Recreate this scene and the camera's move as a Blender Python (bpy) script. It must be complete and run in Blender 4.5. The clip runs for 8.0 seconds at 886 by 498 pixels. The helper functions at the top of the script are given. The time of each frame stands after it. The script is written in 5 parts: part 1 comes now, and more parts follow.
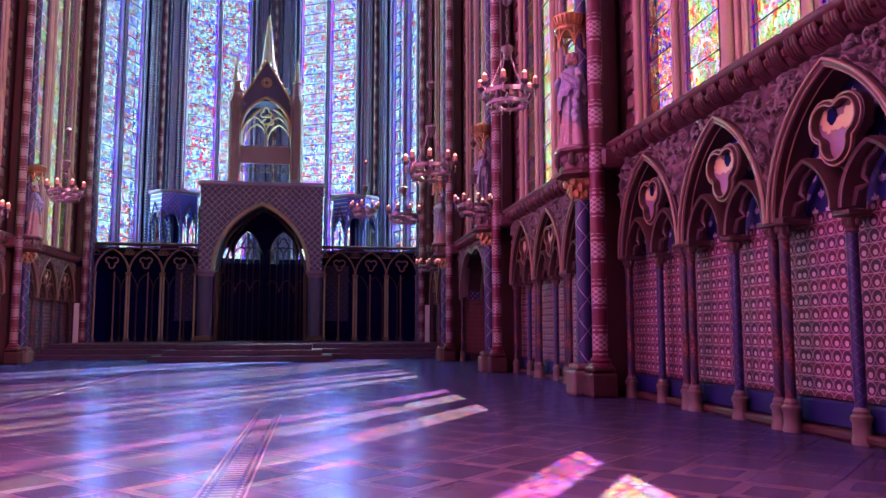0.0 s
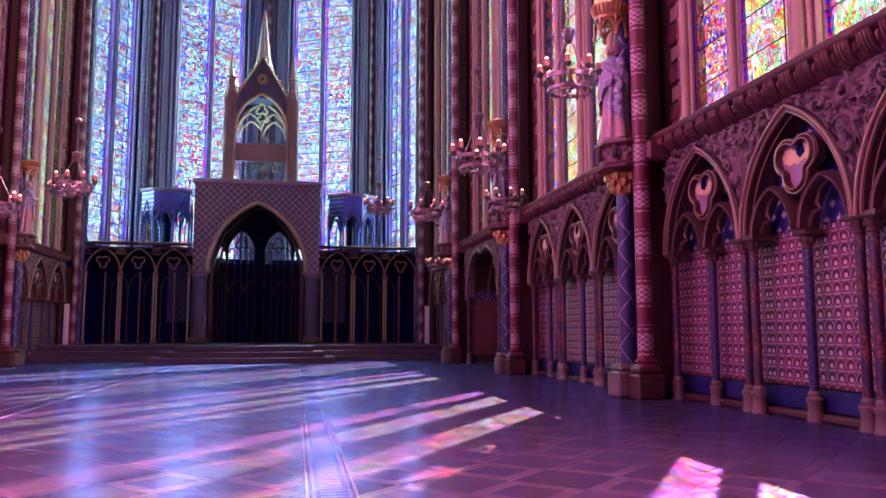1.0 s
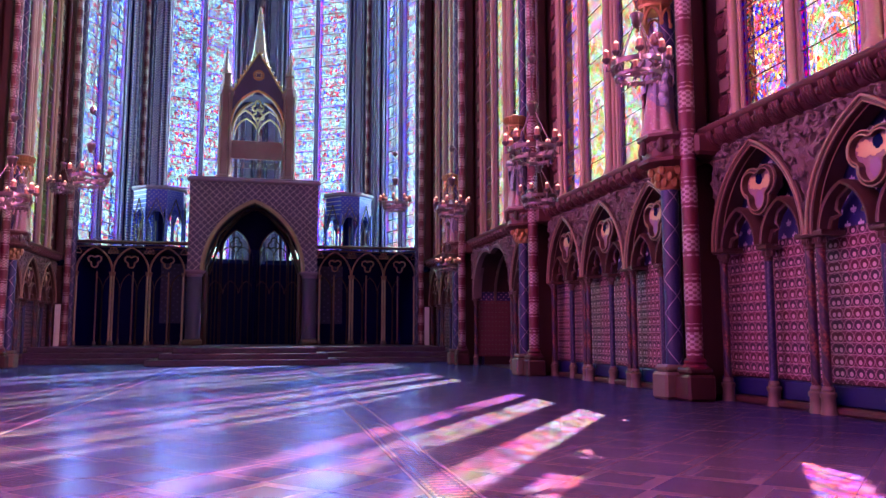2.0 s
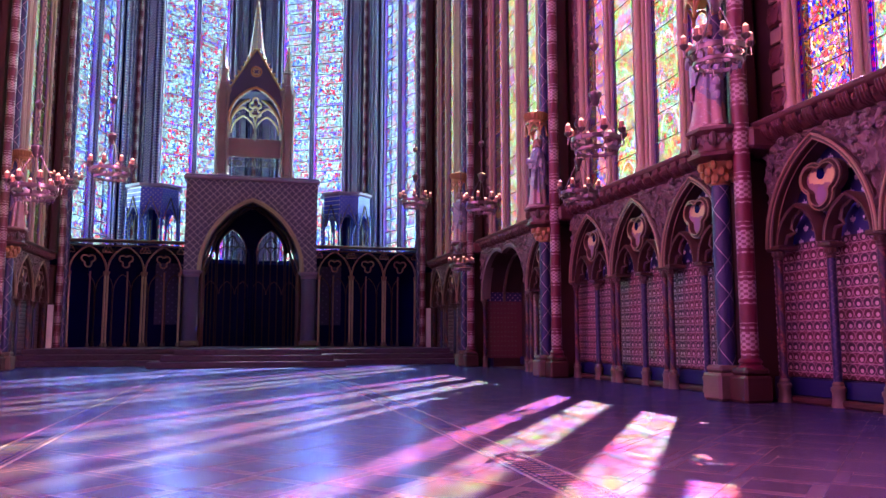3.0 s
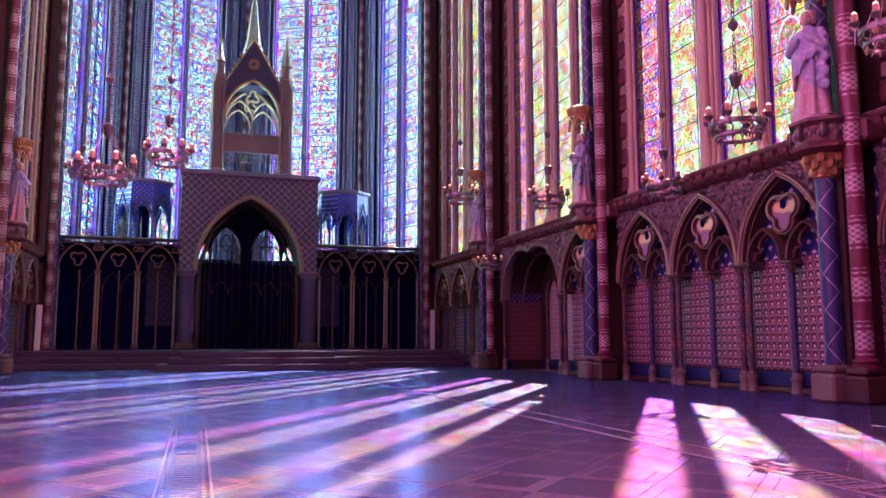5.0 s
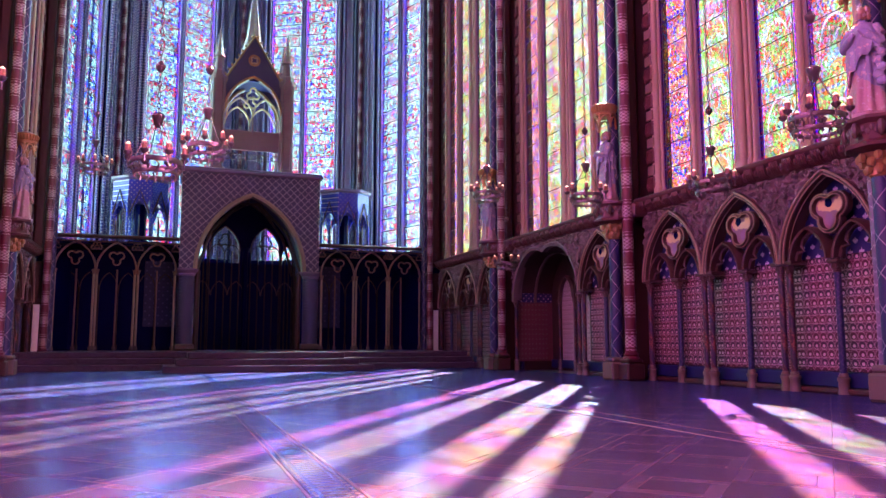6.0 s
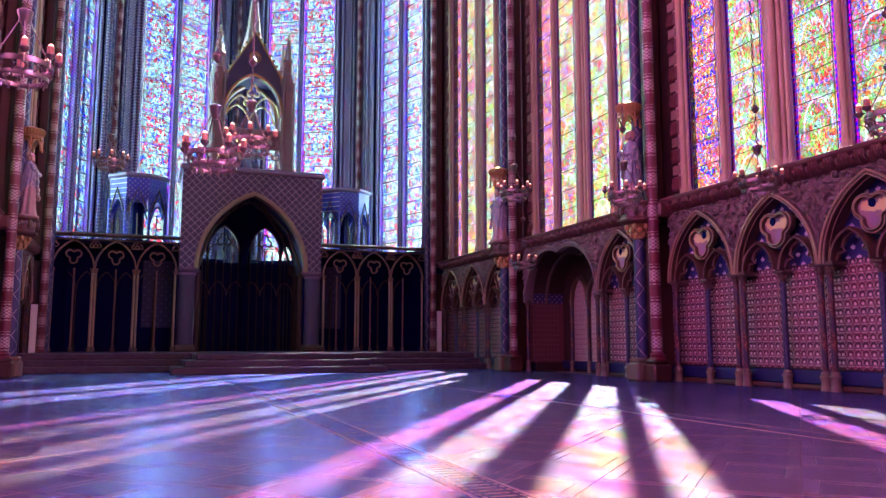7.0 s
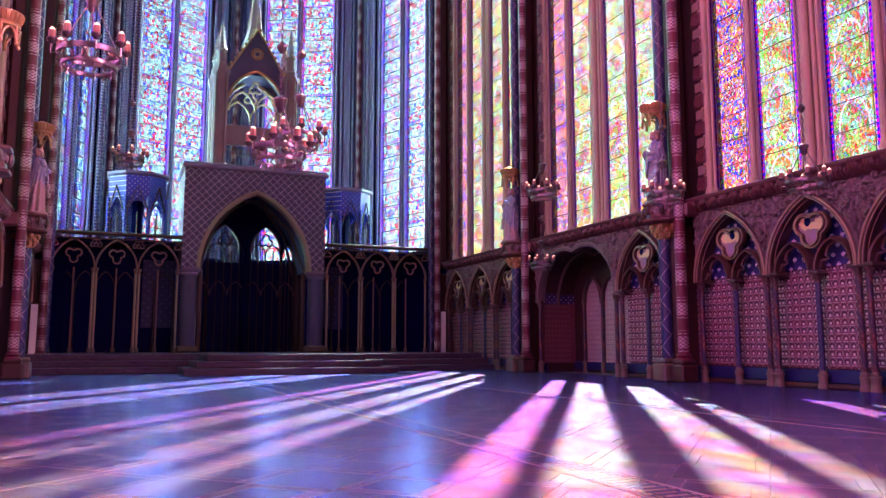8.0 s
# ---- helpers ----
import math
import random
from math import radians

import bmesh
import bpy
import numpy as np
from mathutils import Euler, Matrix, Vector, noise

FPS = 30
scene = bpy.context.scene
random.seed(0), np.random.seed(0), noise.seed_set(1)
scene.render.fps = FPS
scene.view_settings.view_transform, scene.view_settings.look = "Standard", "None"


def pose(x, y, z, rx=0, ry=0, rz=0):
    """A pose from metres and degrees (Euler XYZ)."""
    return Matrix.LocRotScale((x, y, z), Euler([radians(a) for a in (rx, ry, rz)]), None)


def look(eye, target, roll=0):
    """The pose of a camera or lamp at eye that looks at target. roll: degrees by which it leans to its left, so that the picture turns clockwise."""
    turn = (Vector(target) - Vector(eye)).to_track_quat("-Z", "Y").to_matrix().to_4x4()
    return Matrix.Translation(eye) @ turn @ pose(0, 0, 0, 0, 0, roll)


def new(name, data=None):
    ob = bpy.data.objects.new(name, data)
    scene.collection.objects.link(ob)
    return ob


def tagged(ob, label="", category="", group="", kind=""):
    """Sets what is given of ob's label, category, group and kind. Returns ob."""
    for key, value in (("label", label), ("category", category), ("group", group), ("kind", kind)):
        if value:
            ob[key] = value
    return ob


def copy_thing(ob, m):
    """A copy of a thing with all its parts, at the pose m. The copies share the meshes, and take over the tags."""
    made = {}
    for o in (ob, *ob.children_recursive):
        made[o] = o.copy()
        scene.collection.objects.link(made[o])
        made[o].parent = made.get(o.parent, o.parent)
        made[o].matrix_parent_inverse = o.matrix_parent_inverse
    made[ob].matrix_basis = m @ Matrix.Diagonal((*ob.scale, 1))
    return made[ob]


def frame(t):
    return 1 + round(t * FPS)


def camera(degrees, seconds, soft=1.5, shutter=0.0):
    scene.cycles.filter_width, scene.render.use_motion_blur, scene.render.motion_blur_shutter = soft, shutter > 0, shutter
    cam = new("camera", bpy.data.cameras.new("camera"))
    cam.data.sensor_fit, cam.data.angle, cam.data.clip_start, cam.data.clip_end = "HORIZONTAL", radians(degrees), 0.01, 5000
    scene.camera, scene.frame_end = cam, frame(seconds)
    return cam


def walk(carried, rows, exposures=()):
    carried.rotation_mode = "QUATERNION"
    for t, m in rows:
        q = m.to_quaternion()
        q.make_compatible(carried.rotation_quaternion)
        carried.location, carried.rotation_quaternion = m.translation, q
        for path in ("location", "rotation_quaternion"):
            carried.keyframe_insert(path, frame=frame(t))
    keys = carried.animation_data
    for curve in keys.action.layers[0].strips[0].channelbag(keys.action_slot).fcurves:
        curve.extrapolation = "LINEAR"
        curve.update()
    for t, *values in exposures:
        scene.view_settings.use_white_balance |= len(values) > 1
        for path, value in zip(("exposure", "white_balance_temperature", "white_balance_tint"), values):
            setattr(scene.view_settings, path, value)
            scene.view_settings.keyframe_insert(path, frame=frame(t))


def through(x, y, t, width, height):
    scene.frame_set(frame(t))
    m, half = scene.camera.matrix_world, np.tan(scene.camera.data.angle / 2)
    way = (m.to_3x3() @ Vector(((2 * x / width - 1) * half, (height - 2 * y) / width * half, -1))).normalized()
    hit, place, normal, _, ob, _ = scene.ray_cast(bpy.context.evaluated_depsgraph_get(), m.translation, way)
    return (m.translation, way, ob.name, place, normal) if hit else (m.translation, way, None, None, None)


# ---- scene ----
cam = camera(59.0, 8.0)
PATH = [
    (0, (2.035, 0.193, 0.862), (2.348, 2.158, 1.068), 0.0),
    (0.5, (1.692, 0.482, 0.839), (2.032, 2.442, 1.049), 0.0),
    (1, (1.346, 0.768, 0.818), (1.714, 2.722, 1.031), 0.0),
    (1.5, (0.997, 1.050, 0.797), (1.394, 2.998, 1.014), 0.0),
    (2.25, (0.469, 1.468, 0.769), (0.907, 3.407, 0.990), 0.0),
    (3, (-0.065, 1.879, 0.743), (0.414, 3.807, 0.969), 0.0),
    (3.5, (-0.425, 2.149, 0.727), (0.082, 4.070, 0.956), 0.0),
    (4, (-0.788, 2.416, 0.713), (-0.252, 4.329, 0.944), 0.0),
    (4.5, (-1.153, 2.680, 0.699), (-0.590, 4.584, 0.933), 0.0),
    (5.25, (-1.706, 3.069, 0.681), (-1.101, 4.961, 0.918), 0.0),
    (6, (-2.265, 3.452, 0.665), (-1.619, 5.330, 0.905), 0.0),
    (6.5, (-2.642, 3.704, 0.656), (-1.967, 5.571, 0.898), 0.0),
    (7, (-3.021, 3.952, 0.648), (-2.319, 5.809, 0.892), 0.0),
    (7.5, (-3.402, 4.197, 0.641), (-2.673, 6.043, 0.887), 0.0),
    (8, (-3.787, 4.439, 0.636), (-3.030, 6.274, 0.883), 0.0),
]
walk(cam, [(t, look(eye, target, roll)) for t, eye, target, roll in PATH],
     [(0.0, 4.42, 5980, 104), (8.0, 4.42, 5980, 104)])
WALL = 6.0          # inner face of the nave walls
BAY = 5.95
PIER_Y = [-1.53, 4.42, 10.37, 16.32, 22.27, 28.22]
SILL, HEAD, TOP = 3.4, 20.0, 21.5
APSE = [(6.0, 28.22), (4.45, 32.65), (0.0, 35.1), (-4.45, 32.65), (-6.0, 28.22)]

# ---- light ----
world = bpy.data.worlds.new("sky")
scene.world = world
world.use_nodes = True
wn = world.node_tree.nodes
sky = wn.new("ShaderNodeTexSky")
sky.sky_type, sky.sun_disc = "NISHITA", False
sky.sun_elevation, sky.sun_rotation = radians(43.3), radians(32.8)
wn["Background"].inputs["Strength"].default_value = 0.029
world.node_tree.links.new(sky.outputs["Color"], wn["Background"].inputs["Color"])
sun = new("sun", bpy.data.lights.new("sun", "SUN"))
sun.data.energy, sun.data.angle, sun.data.color = 5.0, radians(0.45), (1.0, 0.95, 0.90)
sun.matrix_world = look((5.75 * 3, 8.91 * 3 + 15, 10.0 * 3), (0, 15, 0))


def window_light(m, width, height, strength, colour=(0.85, 0.93, 1.0)):
    """The bright sky that stands outside a window; in unseen bays boosted as added fill."""
    lamp = new("window_light", bpy.data.lights.new("window_light", "AREA"))
    lamp.data.shape, lamp.data.size, lamp.data.size_y = "RECTANGLE", width, height
    lamp.data.energy, lamp.data.color = strength * width * height, colour
    lamp.matrix_world = m @ pose(0, 0, 0, -90, 0, 0)


SKYLIGHT = 3.15
for i in range(5):
    yc = PIER_Y[i] + BAY / 2
    # unseen bays get far stronger lamps as fill; green offsets the magenta balance
    window_light(pose(WALL + 0.9, yc, 11.7, 0, 0, -90), 4.6, 16.4, SKYLIGHT * (15.5 if i < 1 else 0.17), (0.95, 0.98, 0.86) if i < 1 else (0.42, 1.0, 0.76))
    window_light(pose(-WALL - 0.9, yc, 11.7, 0, 0, 90), 4.6, 16.4, SKYLIGHT * (1.30 if i < 3 else 0.18), (1.0, 0.84, 0.98) if i < 3 else (0.42, 1.0, 0.76))
for (ax, ay), (bx, by) in zip(APSE[:-1], APSE[1:]):
    ang = math.degrees(math.atan2(by - ay, bx - ax)) + 180
    m = pose((ax + bx) / 2, (ay + by) / 2, 0, 0, 0, ang)
    window_light(m @ pose(0, 1.3, 12.0), 3.3, 16.2, SKYLIGHT * 2.9, (0.44, 1.0, 0.84))


# ---- materials ----
class Nodes:
    """Short writing of shader nodes."""

    def __init__(self, name):
        self.mat = bpy.data.materials.new(name)
        self.mat.use_nodes = True
        self.tree = self.mat.node_tree
        self.bsdf = self.tree.nodes["Principled BSDF"]
        self.out = self.tree.nodes["Material Output"]

    def node(self, kind, **values):
        n = self.tree.nodes.new("ShaderNode" + kind)
        for key, v in values.items():
            self.put(n.inputs[key.replace("_", " ")], v)
        return n

    def put(self, socket, v):
        if isinstance(v, bpy.types.NodeSocket):
            self.tree.links.new(v, socket)
        else:
            socket.default_value = v

    def math(self, op, a, b=0.0, c=0.0):
        n = self.tree.nodes.new("ShaderNodeMath")
        n.operation = op
        for s, v in zip(n.inputs, (a, b, c)):
            self.put(s, v)
        return n.outputs[0]

    def mix(self, fac, a, b):
        n = self.tree.nodes.new("ShaderNodeMix")
        n.data_type = "RGBA"
        for s, v in ((n.inputs[0], fac), (n.inputs[6], a), (n.inputs[7], b)):
            self.put(s, (*v, 1) if isinstance(v, tuple) and len(v) == 3 else v)
        return n.outputs[2]

    def coords(self, which="Object"):
        return self.tree.nodes.new("ShaderNodeTexCoord").outputs[which]

    def place(self):
        return self.tree.nodes.new("ShaderNodeNewGeometry").outputs["Position"]

    def xyz(self, v):
        n = self.node("SeparateXYZ")
        self.put(n.inputs[0], v)
        return n.outputs

    def noise(self, scale, detail=4.0, rough=0.55, vector=None):
        n = self.node("TexNoise", Scale=scale, Detail=detail, Roughness=rough)
        self.put(n.inputs["Vector"], vector or self.place())
        return n.outputs[0]

    def ramp(self, fac, stops, constant=False):
        n = self.tree.nodes.new("ShaderNodeValToRGB")
        n.color_ramp.interpolation = "CONSTANT" if constant else "LINEAR"
        el = n.color_ramp.elements
        while len(el) < len(stops):
            el.new(0.5)
        for e, (p, c) in zip(el, stops):
            e.position, e.color = p, (*c, 1)
        self.put(n.inputs[0], fac)
        return n.outputs[0]

    def band(self, v, period, low, high):
        """1 where v, in periods, lies between low and high."""
        f = self.math("FRACT", self.math("DIVIDE", v, period))
        return self.math("MULTIPLY", self.math("GREATER_THAN", f, low), self.math("LESS_THAN", f, high))

    def finish(self, colour, rough=0.6, metal=0.0, bump=None, depth=0.01, wear=0.45, scale=3.0, sheen=0.5):
        self.bsdf.inputs["Specular IOR Level"].default_value = sheen
        big = self.noise(scale * 0.4, 3)
        fine = self.noise(scale * 12, 5, 0.65)
        dirt = self.math("MULTIPLY_ADD", big, wear * 1.2, 1 - wear * 0.75)
        dirt = self.math("MULTIPLY", dirt, self.math("MULTIPLY_ADD", fine, wear, 1 - wear * 0.5))
        n = self.tree.nodes.new("ShaderNodeVectorMath")
        n.operation = "SCALE"
        self.put(n.inputs[0], (*colour, ) if isinstance(colour, tuple) else colour)
        self.put(n.inputs["Scale"], dirt)
        self.put(self.bsdf.inputs["Base Color"], n.outputs[0])
        self.put(self.bsdf.inputs["Roughness"], self.math("MULTIPLY_ADD", fine, 0.25, rough - 0.12))
        self.bsdf.inputs["Metallic"].default_value = metal
        h = self.math("MULTIPLY_ADD", bump, 2.0, fine) if bump is not None else fine
        b = self.node("Bump", Strength=0.5, Distance=depth, Height=h)
        self.put(self.bsdf.inputs["Normal"], b.outputs[0])
        return self.mat


def stone(name, colour, rough=0.55, wear=0.45, depth=0.006):
    n = Nodes(name)
    tint = n.mix(n.noise(1.7, 4), colour, tuple(c * f for c, f in zip(colour, (0.72, 0.62, 0.66))))
    return n.finish(tint, rough, wear=wear, depth=depth)


def shaft_red():
    n = Nodes("painted_red_shaft")
    p = n.xyz(n.coords())
    turn = n.math("ARCTAN2", p[1], p[0])
    pale = n.band(p[2], 0.60, 0.0, 0.36)
    rings = n.math("MAXIMUM", n.band(p[2], 0.60, 0.42, 0.46), n.math("MAXIMUM", n.band(p[2], 0.60, 0.52, 0.54), n.band(p[2], 0.60, 0.90, 0.94)))
    motif = n.math("GREATER_THAN", n.math("MULTIPLY", n.math("SINE", n.math("MULTIPLY", turn, 6)), n.math("SINE", n.math("MULTIPLY", p[2], 96))), n.math("MULTIPLY_ADD", n.noise(60, 2, 0.5, n.coords()), 0.8, -0.35))
    base = n.mix(n.noise(9, 3), (0.085, 0.008, 0.02), (0.14, 0.016, 0.034))
    cream = n.mix(n.math("MULTIPLY", motif, 0.85), (0.38, 0.29, 0.30), (0.13, 0.022, 0.04))
    return n.finish(n.mix(n.math("MAXIMUM", n.math("MULTIPLY", pale, 1.0), rings), base, cream), 0.38, wear=0.35)


def shaft_blue(name="painted_blue_shaft", line=(0.26, 0.23, 0.30), base=(0.014, 0.018, 0.085), step=0.42):
    n = Nodes(name)
    p = n.xyz(n.coords())
    a = n.math("MULTIPLY", n.math("ARCTAN2", p[1], p[0]), step / math.pi)
    l1 = n.band(n.math("ADD", p[2], a), step, 0.0, 0.045)
    l2 = n.band(n.math("SUBTRACT", p[2], a), step, 0.0, 0.045)
    return n.finish(n.mix(n.math("MAXIMUM", l1, l2), base, line), 0.4, wear=0.4)


def shaft_twist():
    n = Nodes("painted_spiral_shaft")
    p = n.xyz(n.coords())
    a = n.math("MULTIPLY", n.math("ARCTAN2", p[1], p[0]), 0.5 / (2 * math.pi))
    s = n.band(n.math("ADD", p[2], a), 0.5, 0.0, 0.5)
    e = n.band(n.math("ADD", p[2], a), 0.25, 0.0, 0.12)
    leaf = n.math("GREATER_THAN", n.noise(26, 2, 0.5, n.coords()), 0.55)
    red = n.mix(leaf, (0.055, 0.010, 0.018), (0.17, 0.055, 0.04))
    blue = n.mix(leaf, (0.022, 0.012, 0.04), (0.05, 0.018, 0.045))
    return n.finish(n.mix(e, n.mix(s, blue, red), (0.08, 0.035, 0.035)), 0.42, wear=0.35)


def diaper(name, base, line, step, dot=None, rough=0.5, wide=0.09):
    """A painted lattice, with a dot in each lozenge."""
    n = Nodes(name)
    p = n.xyz(n.coords())
    u = n.math("ADD", p[0], p[1])
    a, b = n.math("ADD", u, p[2]), n.math("SUBTRACT", u, p[2])
    fa, fb = n.math("FRACT", n.math("DIVIDE", a, step)), n.math("FRACT", n.math("DIVIDE", b, step))
    lines = n.math("MAXIMUM", n.math("LESS_THAN", fa, wide), n.math("LESS_THAN", fb, wide))
    colour = n.mix(lines, n.mix(n.noise(2.5), base, tuple(c * 0.6 for c in base)), line)
    if dot:
        da, db = n.math("SUBTRACT", fa, 0.55), n.math("SUBTRACT", fb, 0.55)
        r = n.math("ADD", n.math("MULTIPLY", da, da), n.math("MULTIPLY", db, db))
        colour = n.mix(n.math("LESS_THAN", r, 0.030), colour, dot)
    return n.finish(colour, rough, wear=0.4)


def scallop(name="painted_scallop_hanging", tone=1.0):
    """The painted hanging of the blind arcade: rows of pale rings and discs between pale lines."""
    n = Nodes(name)
    p = n.xyz(n.coords())
    w, h = 0.118, 0.118
    row = n.math("FLOOR", n.math("DIVIDE", p[2], h))
    odd = n.math("FLOORED_MODULO", row, 2.0)
    u = n.math("SUBTRACT", n.math("FRACT", n.math("DIVIDE", p[0], w)), 0.5)
    v = n.math("SUBTRACT", n.math("FRACT", n.math("DIVIDE", p[2], h)), 0.5)

    def dist(du, dv):
        x, y = n.math("SUBTRACT", u, du), n.math("SUBTRACT", v, dv)
        return n.math("SQRT", n.math("ADD", n.math("MULTIPLY", x, x), n.math("MULTIPLY", y, y)))

    far = dist(0, -0.02)
    ring = n.math("MULTIPLY", n.math("GREATER_THAN", far, 0.435), n.math("LESS_THAN", far, 0.485))
    disc = n.math("LESS_THAN", dist(0.03, -0.13), 0.20)
    line = n.math("GREATER_THAN", n.math("ABSOLUTE", v), 0.468)
    inner = n.math("LESS_THAN", dist(0.02, -0.03), 0.40)
    base = n.mix(odd, (0.115, 0.021, 0.036), (0.085, 0.020, 0.044))
    if tone != 1.0:
        base, inner = n.mix(0.7, base, (0.42, 0.29, 0.30)), 0.25
    base = n.mix(inner, base, n.mix(odd, (0.062, 0.008, 0.018), (0.028, 0.008, 0.026)))
    pale = n.mix(n.noise(7), (0.46, 0.31, 0.33), (0.58, 0.42, 0.43))
    mark = n.math("MAXIMUM", n.math("MULTIPLY", ring, 0.75), n.math("MAXIMUM", disc, n.math("MULTIPLY", line, 0.75)))
    return n.finish(n.mix(mark, base, pale), 0.55, wear=0.4)


def fleur():
    """Blue ground sown with small pale lilies."""
    n = Nodes("painted_blue_with_lilies")
    p = n.xyz(n.coords())
    w, h = 0.17, 0.15
    row = n.math("FLOOR", n.math("DIVIDE", p[2], h))
    shift = n.math("MULTIPLY", n.math("FLOORED_MODULO", row, 2.0), 0.5)
    u = n.math("ABSOLUTE", n.math("SUBTRACT", n.math("FRACT", n.math("ADD", n.math("DIVIDE", p[0], w), shift)), 0.5))
    v = n.math("SUBTRACT", n.math("FRACT", n.math("DIVIDE", p[2], h)), 0.5)
    stem = n.math("MULTIPLY", n.math("LESS_THAN", n.math("ADD", n.math("MULTIPLY", u, 3.2), n.math("ABSOLUTE", v)), 0.33), 1.0)
    du, dv = n.math("SUBTRACT", u, 0.15), n.math("SUBTRACT", v, 0.02)
    leaf = n.math("LESS_THAN", n.math("ADD", n.math("MULTIPLY", du, n.math("MULTIPLY", du, 2.0)), n.math("MULTIPLY", dv, dv)), 0.012)
    bar = n.math("MULTIPLY", n.math("LESS_THAN", n.math("ABSOLUTE", n.math("ADD", v, 0.14)), 0.04), n.math("LESS_THAN", u, 0.17))
    return n.finish(n.mix(n.math("MAXIMUM", stem, n.math("MAXIMUM", leaf, bar)), (0.012, 0.018, 0.13), (0.55, 0.50, 0.62)), 0.5, wear=0.35)


def glass(name, hues, edges, cell=19.0, through=0.4, edge_at=0.36, spread=0.5, washes=None, patch=4.6, leading=0.045, soft=False, contour=0.0):
    """Stained glass: leaded bits of colour gathered into scenes, arched panels, a beaded border."""
    n = Nodes(name)
    co = n.coords()
    p = n.xyz(co)
    rnd = n.tree.nodes.new("ShaderNodeObjectInfo").outputs["Random"]
    off = n.node("CombineXYZ", X=n.math("MULTIPLY", rnd, 37.0), Y=0.0, Z=n.math("MULTIPLY", rnd, 91.0))
    add = n.tree.nodes.new("ShaderNodeVectorMath")
    n.put(add.inputs[0], co), n.put(add.inputs[1], off.outputs[0])
    warp = n.node("TexNoise", Scale=4.0, Detail=3.0)
    n.put(warp.inputs["Vector"], add.outputs[0])
    bend = n.tree.nodes.new("ShaderNodeVectorMath")
    bend.operation = "MULTIPLY_ADD"
    n.put(bend.inputs[0], warp.outputs["Color"]), n.put(bend.inputs[1], (0.22, 0.0, 0.30)), n.put(bend.inputs[2], add.outputs[0])
    flat = n.tree.nodes.new("ShaderNodeVectorMath")
    flat.operation = "MULTIPLY"
    n.put(flat.inputs[0], bend.outputs[0]), n.put(flat.inputs[1], (1.0, 0.0, 0.62))
    vor = n.node("TexVoronoi", Scale=cell)
    n.put(vor.inputs["Vector"], flat.outputs[0])
    edge = n.node("TexVoronoi", Scale=cell)
    edge.feature = "DISTANCE_TO_EDGE"
    n.put(edge.inputs["Vector"], flat.outputs[0])
    pick = n.xyz(vor.outputs["Color"])
    # scenes: each bit takes the colour of its neighbourhood, more or less
    area = n.node("TexNoise", Scale=patch, Detail=2.0, Roughness=0.7)
    n.put(area.inputs["Vector"], vor.outputs["Position"])
    wide = n.math("MULTIPLY_ADD", area.outputs[0], 2.1, -0.55)
    key = n.math("FRACT", n.math("ADD", wide, n.math("MULTIPLY_ADD", pick[0], spread, -spread / 2)))
    steps = len(hues)
    colour = n.ramp(key, [(i / steps, c) for i, c in enumerate(hues)], not soft)
    if washes:
        wash = n.node("TexNoise", Scale=1.0, Detail=2.0, Roughness=0.5)
        n.put(wash.inputs["Vector"], add.outputs[0])
        wash = n.math("FRACT", n.math("MULTIPLY_ADD", wash.outputs[0], 3.2, rnd))
        tint = n.ramp(wash, [(k / (len(washes) - 1), c) for k, c in enumerate(washes)])
        times = n.tree.nodes.new("ShaderNodeVectorMath")
        times.operation = "MULTIPLY"
        n.put(times.inputs[0], colour), n.put(times.inputs[1], tint)
        colour = times.outputs[0]
    # arched panels, one above another
    v = n.math("SUBTRACT", n.math("FRACT", n.math("ADD", n.math("DIVIDE", p[2], 1.22), rnd)), 0.5)
    r = n.math("SQRT", n.math("ADD", n.math("MULTIPLY", p[0], n.math("MULTIPLY", p[0], 2.2)), n.math("MULTIPLY", v, v)))
    ring = n.math("MULTIPLY", n.math("GREATER_THAN", r, 0.38), n.math("LESS_THAN", r, 0.415))
    ring = n.math("MULTIPLY", ring, n.math("GREATER_THAN", v, -0.05))
    colour = n.mix(n.math("MULTIPLY", ring, 0.8), colour, edges[2])
    strip = n.math("LESS_THAN", n.math("ABSOLUTE", n.math("ADD", v, 0.44)), 0.022)
    colour = n.mix(n.math("MULTIPLY", strip, 0.4 if soft else 1.0), colour, n.mix(n.band(p[0], 0.09, 0.0, 0.5), edges[2], edges[0]))
    side = n.math("GREATER_THAN", n.math("ABSOLUTE", p[0]), edge_at)
    bead = n.band(n.math("ADD", p[2], n.math("MULTIPLY", pick[2], 0.04)), 0.10, 0.0, 0.55)
    colour = n.mix(side, colour, n.mix(bead, edges[0], edges[1]))
    if contour:
        # painted outlines of figures and canopies
        fig = n.node("TexNoise", Scale=contour, Detail=3.0, Roughness=0.62)
        n.put(fig.inputs["Vector"], flat.outputs[0])
        line = n.math("FRACT", n.math("MULTIPLY", fig.outputs[0], 7.0))
        thin = n.math("LESS_THAN", line, 0.10)
        colour = n.mix(n.math("MULTIPLY", thin, n.math("LESS_THAN", n.math("ABSOLUTE", p[0]), edge_at)), colour, n.mix(n.math("GREATER_THAN", pick[2], 0.55), (1.0, 0.30, 0.16), (0.40, 0.62, 0.85)))
    tone = n.math("MULTIPLY_ADD", pick[1], 0.36 if soft else 0.6, 0.77 if soft else 0.65)
    lead = n.math("LESS_THAN", edge.outputs["Distance"], leading)
    colour = n.mix(n.math("MULTIPLY", lead, 0.7 if soft else 0.85), colour, (0.005, 0.005, 0.01))
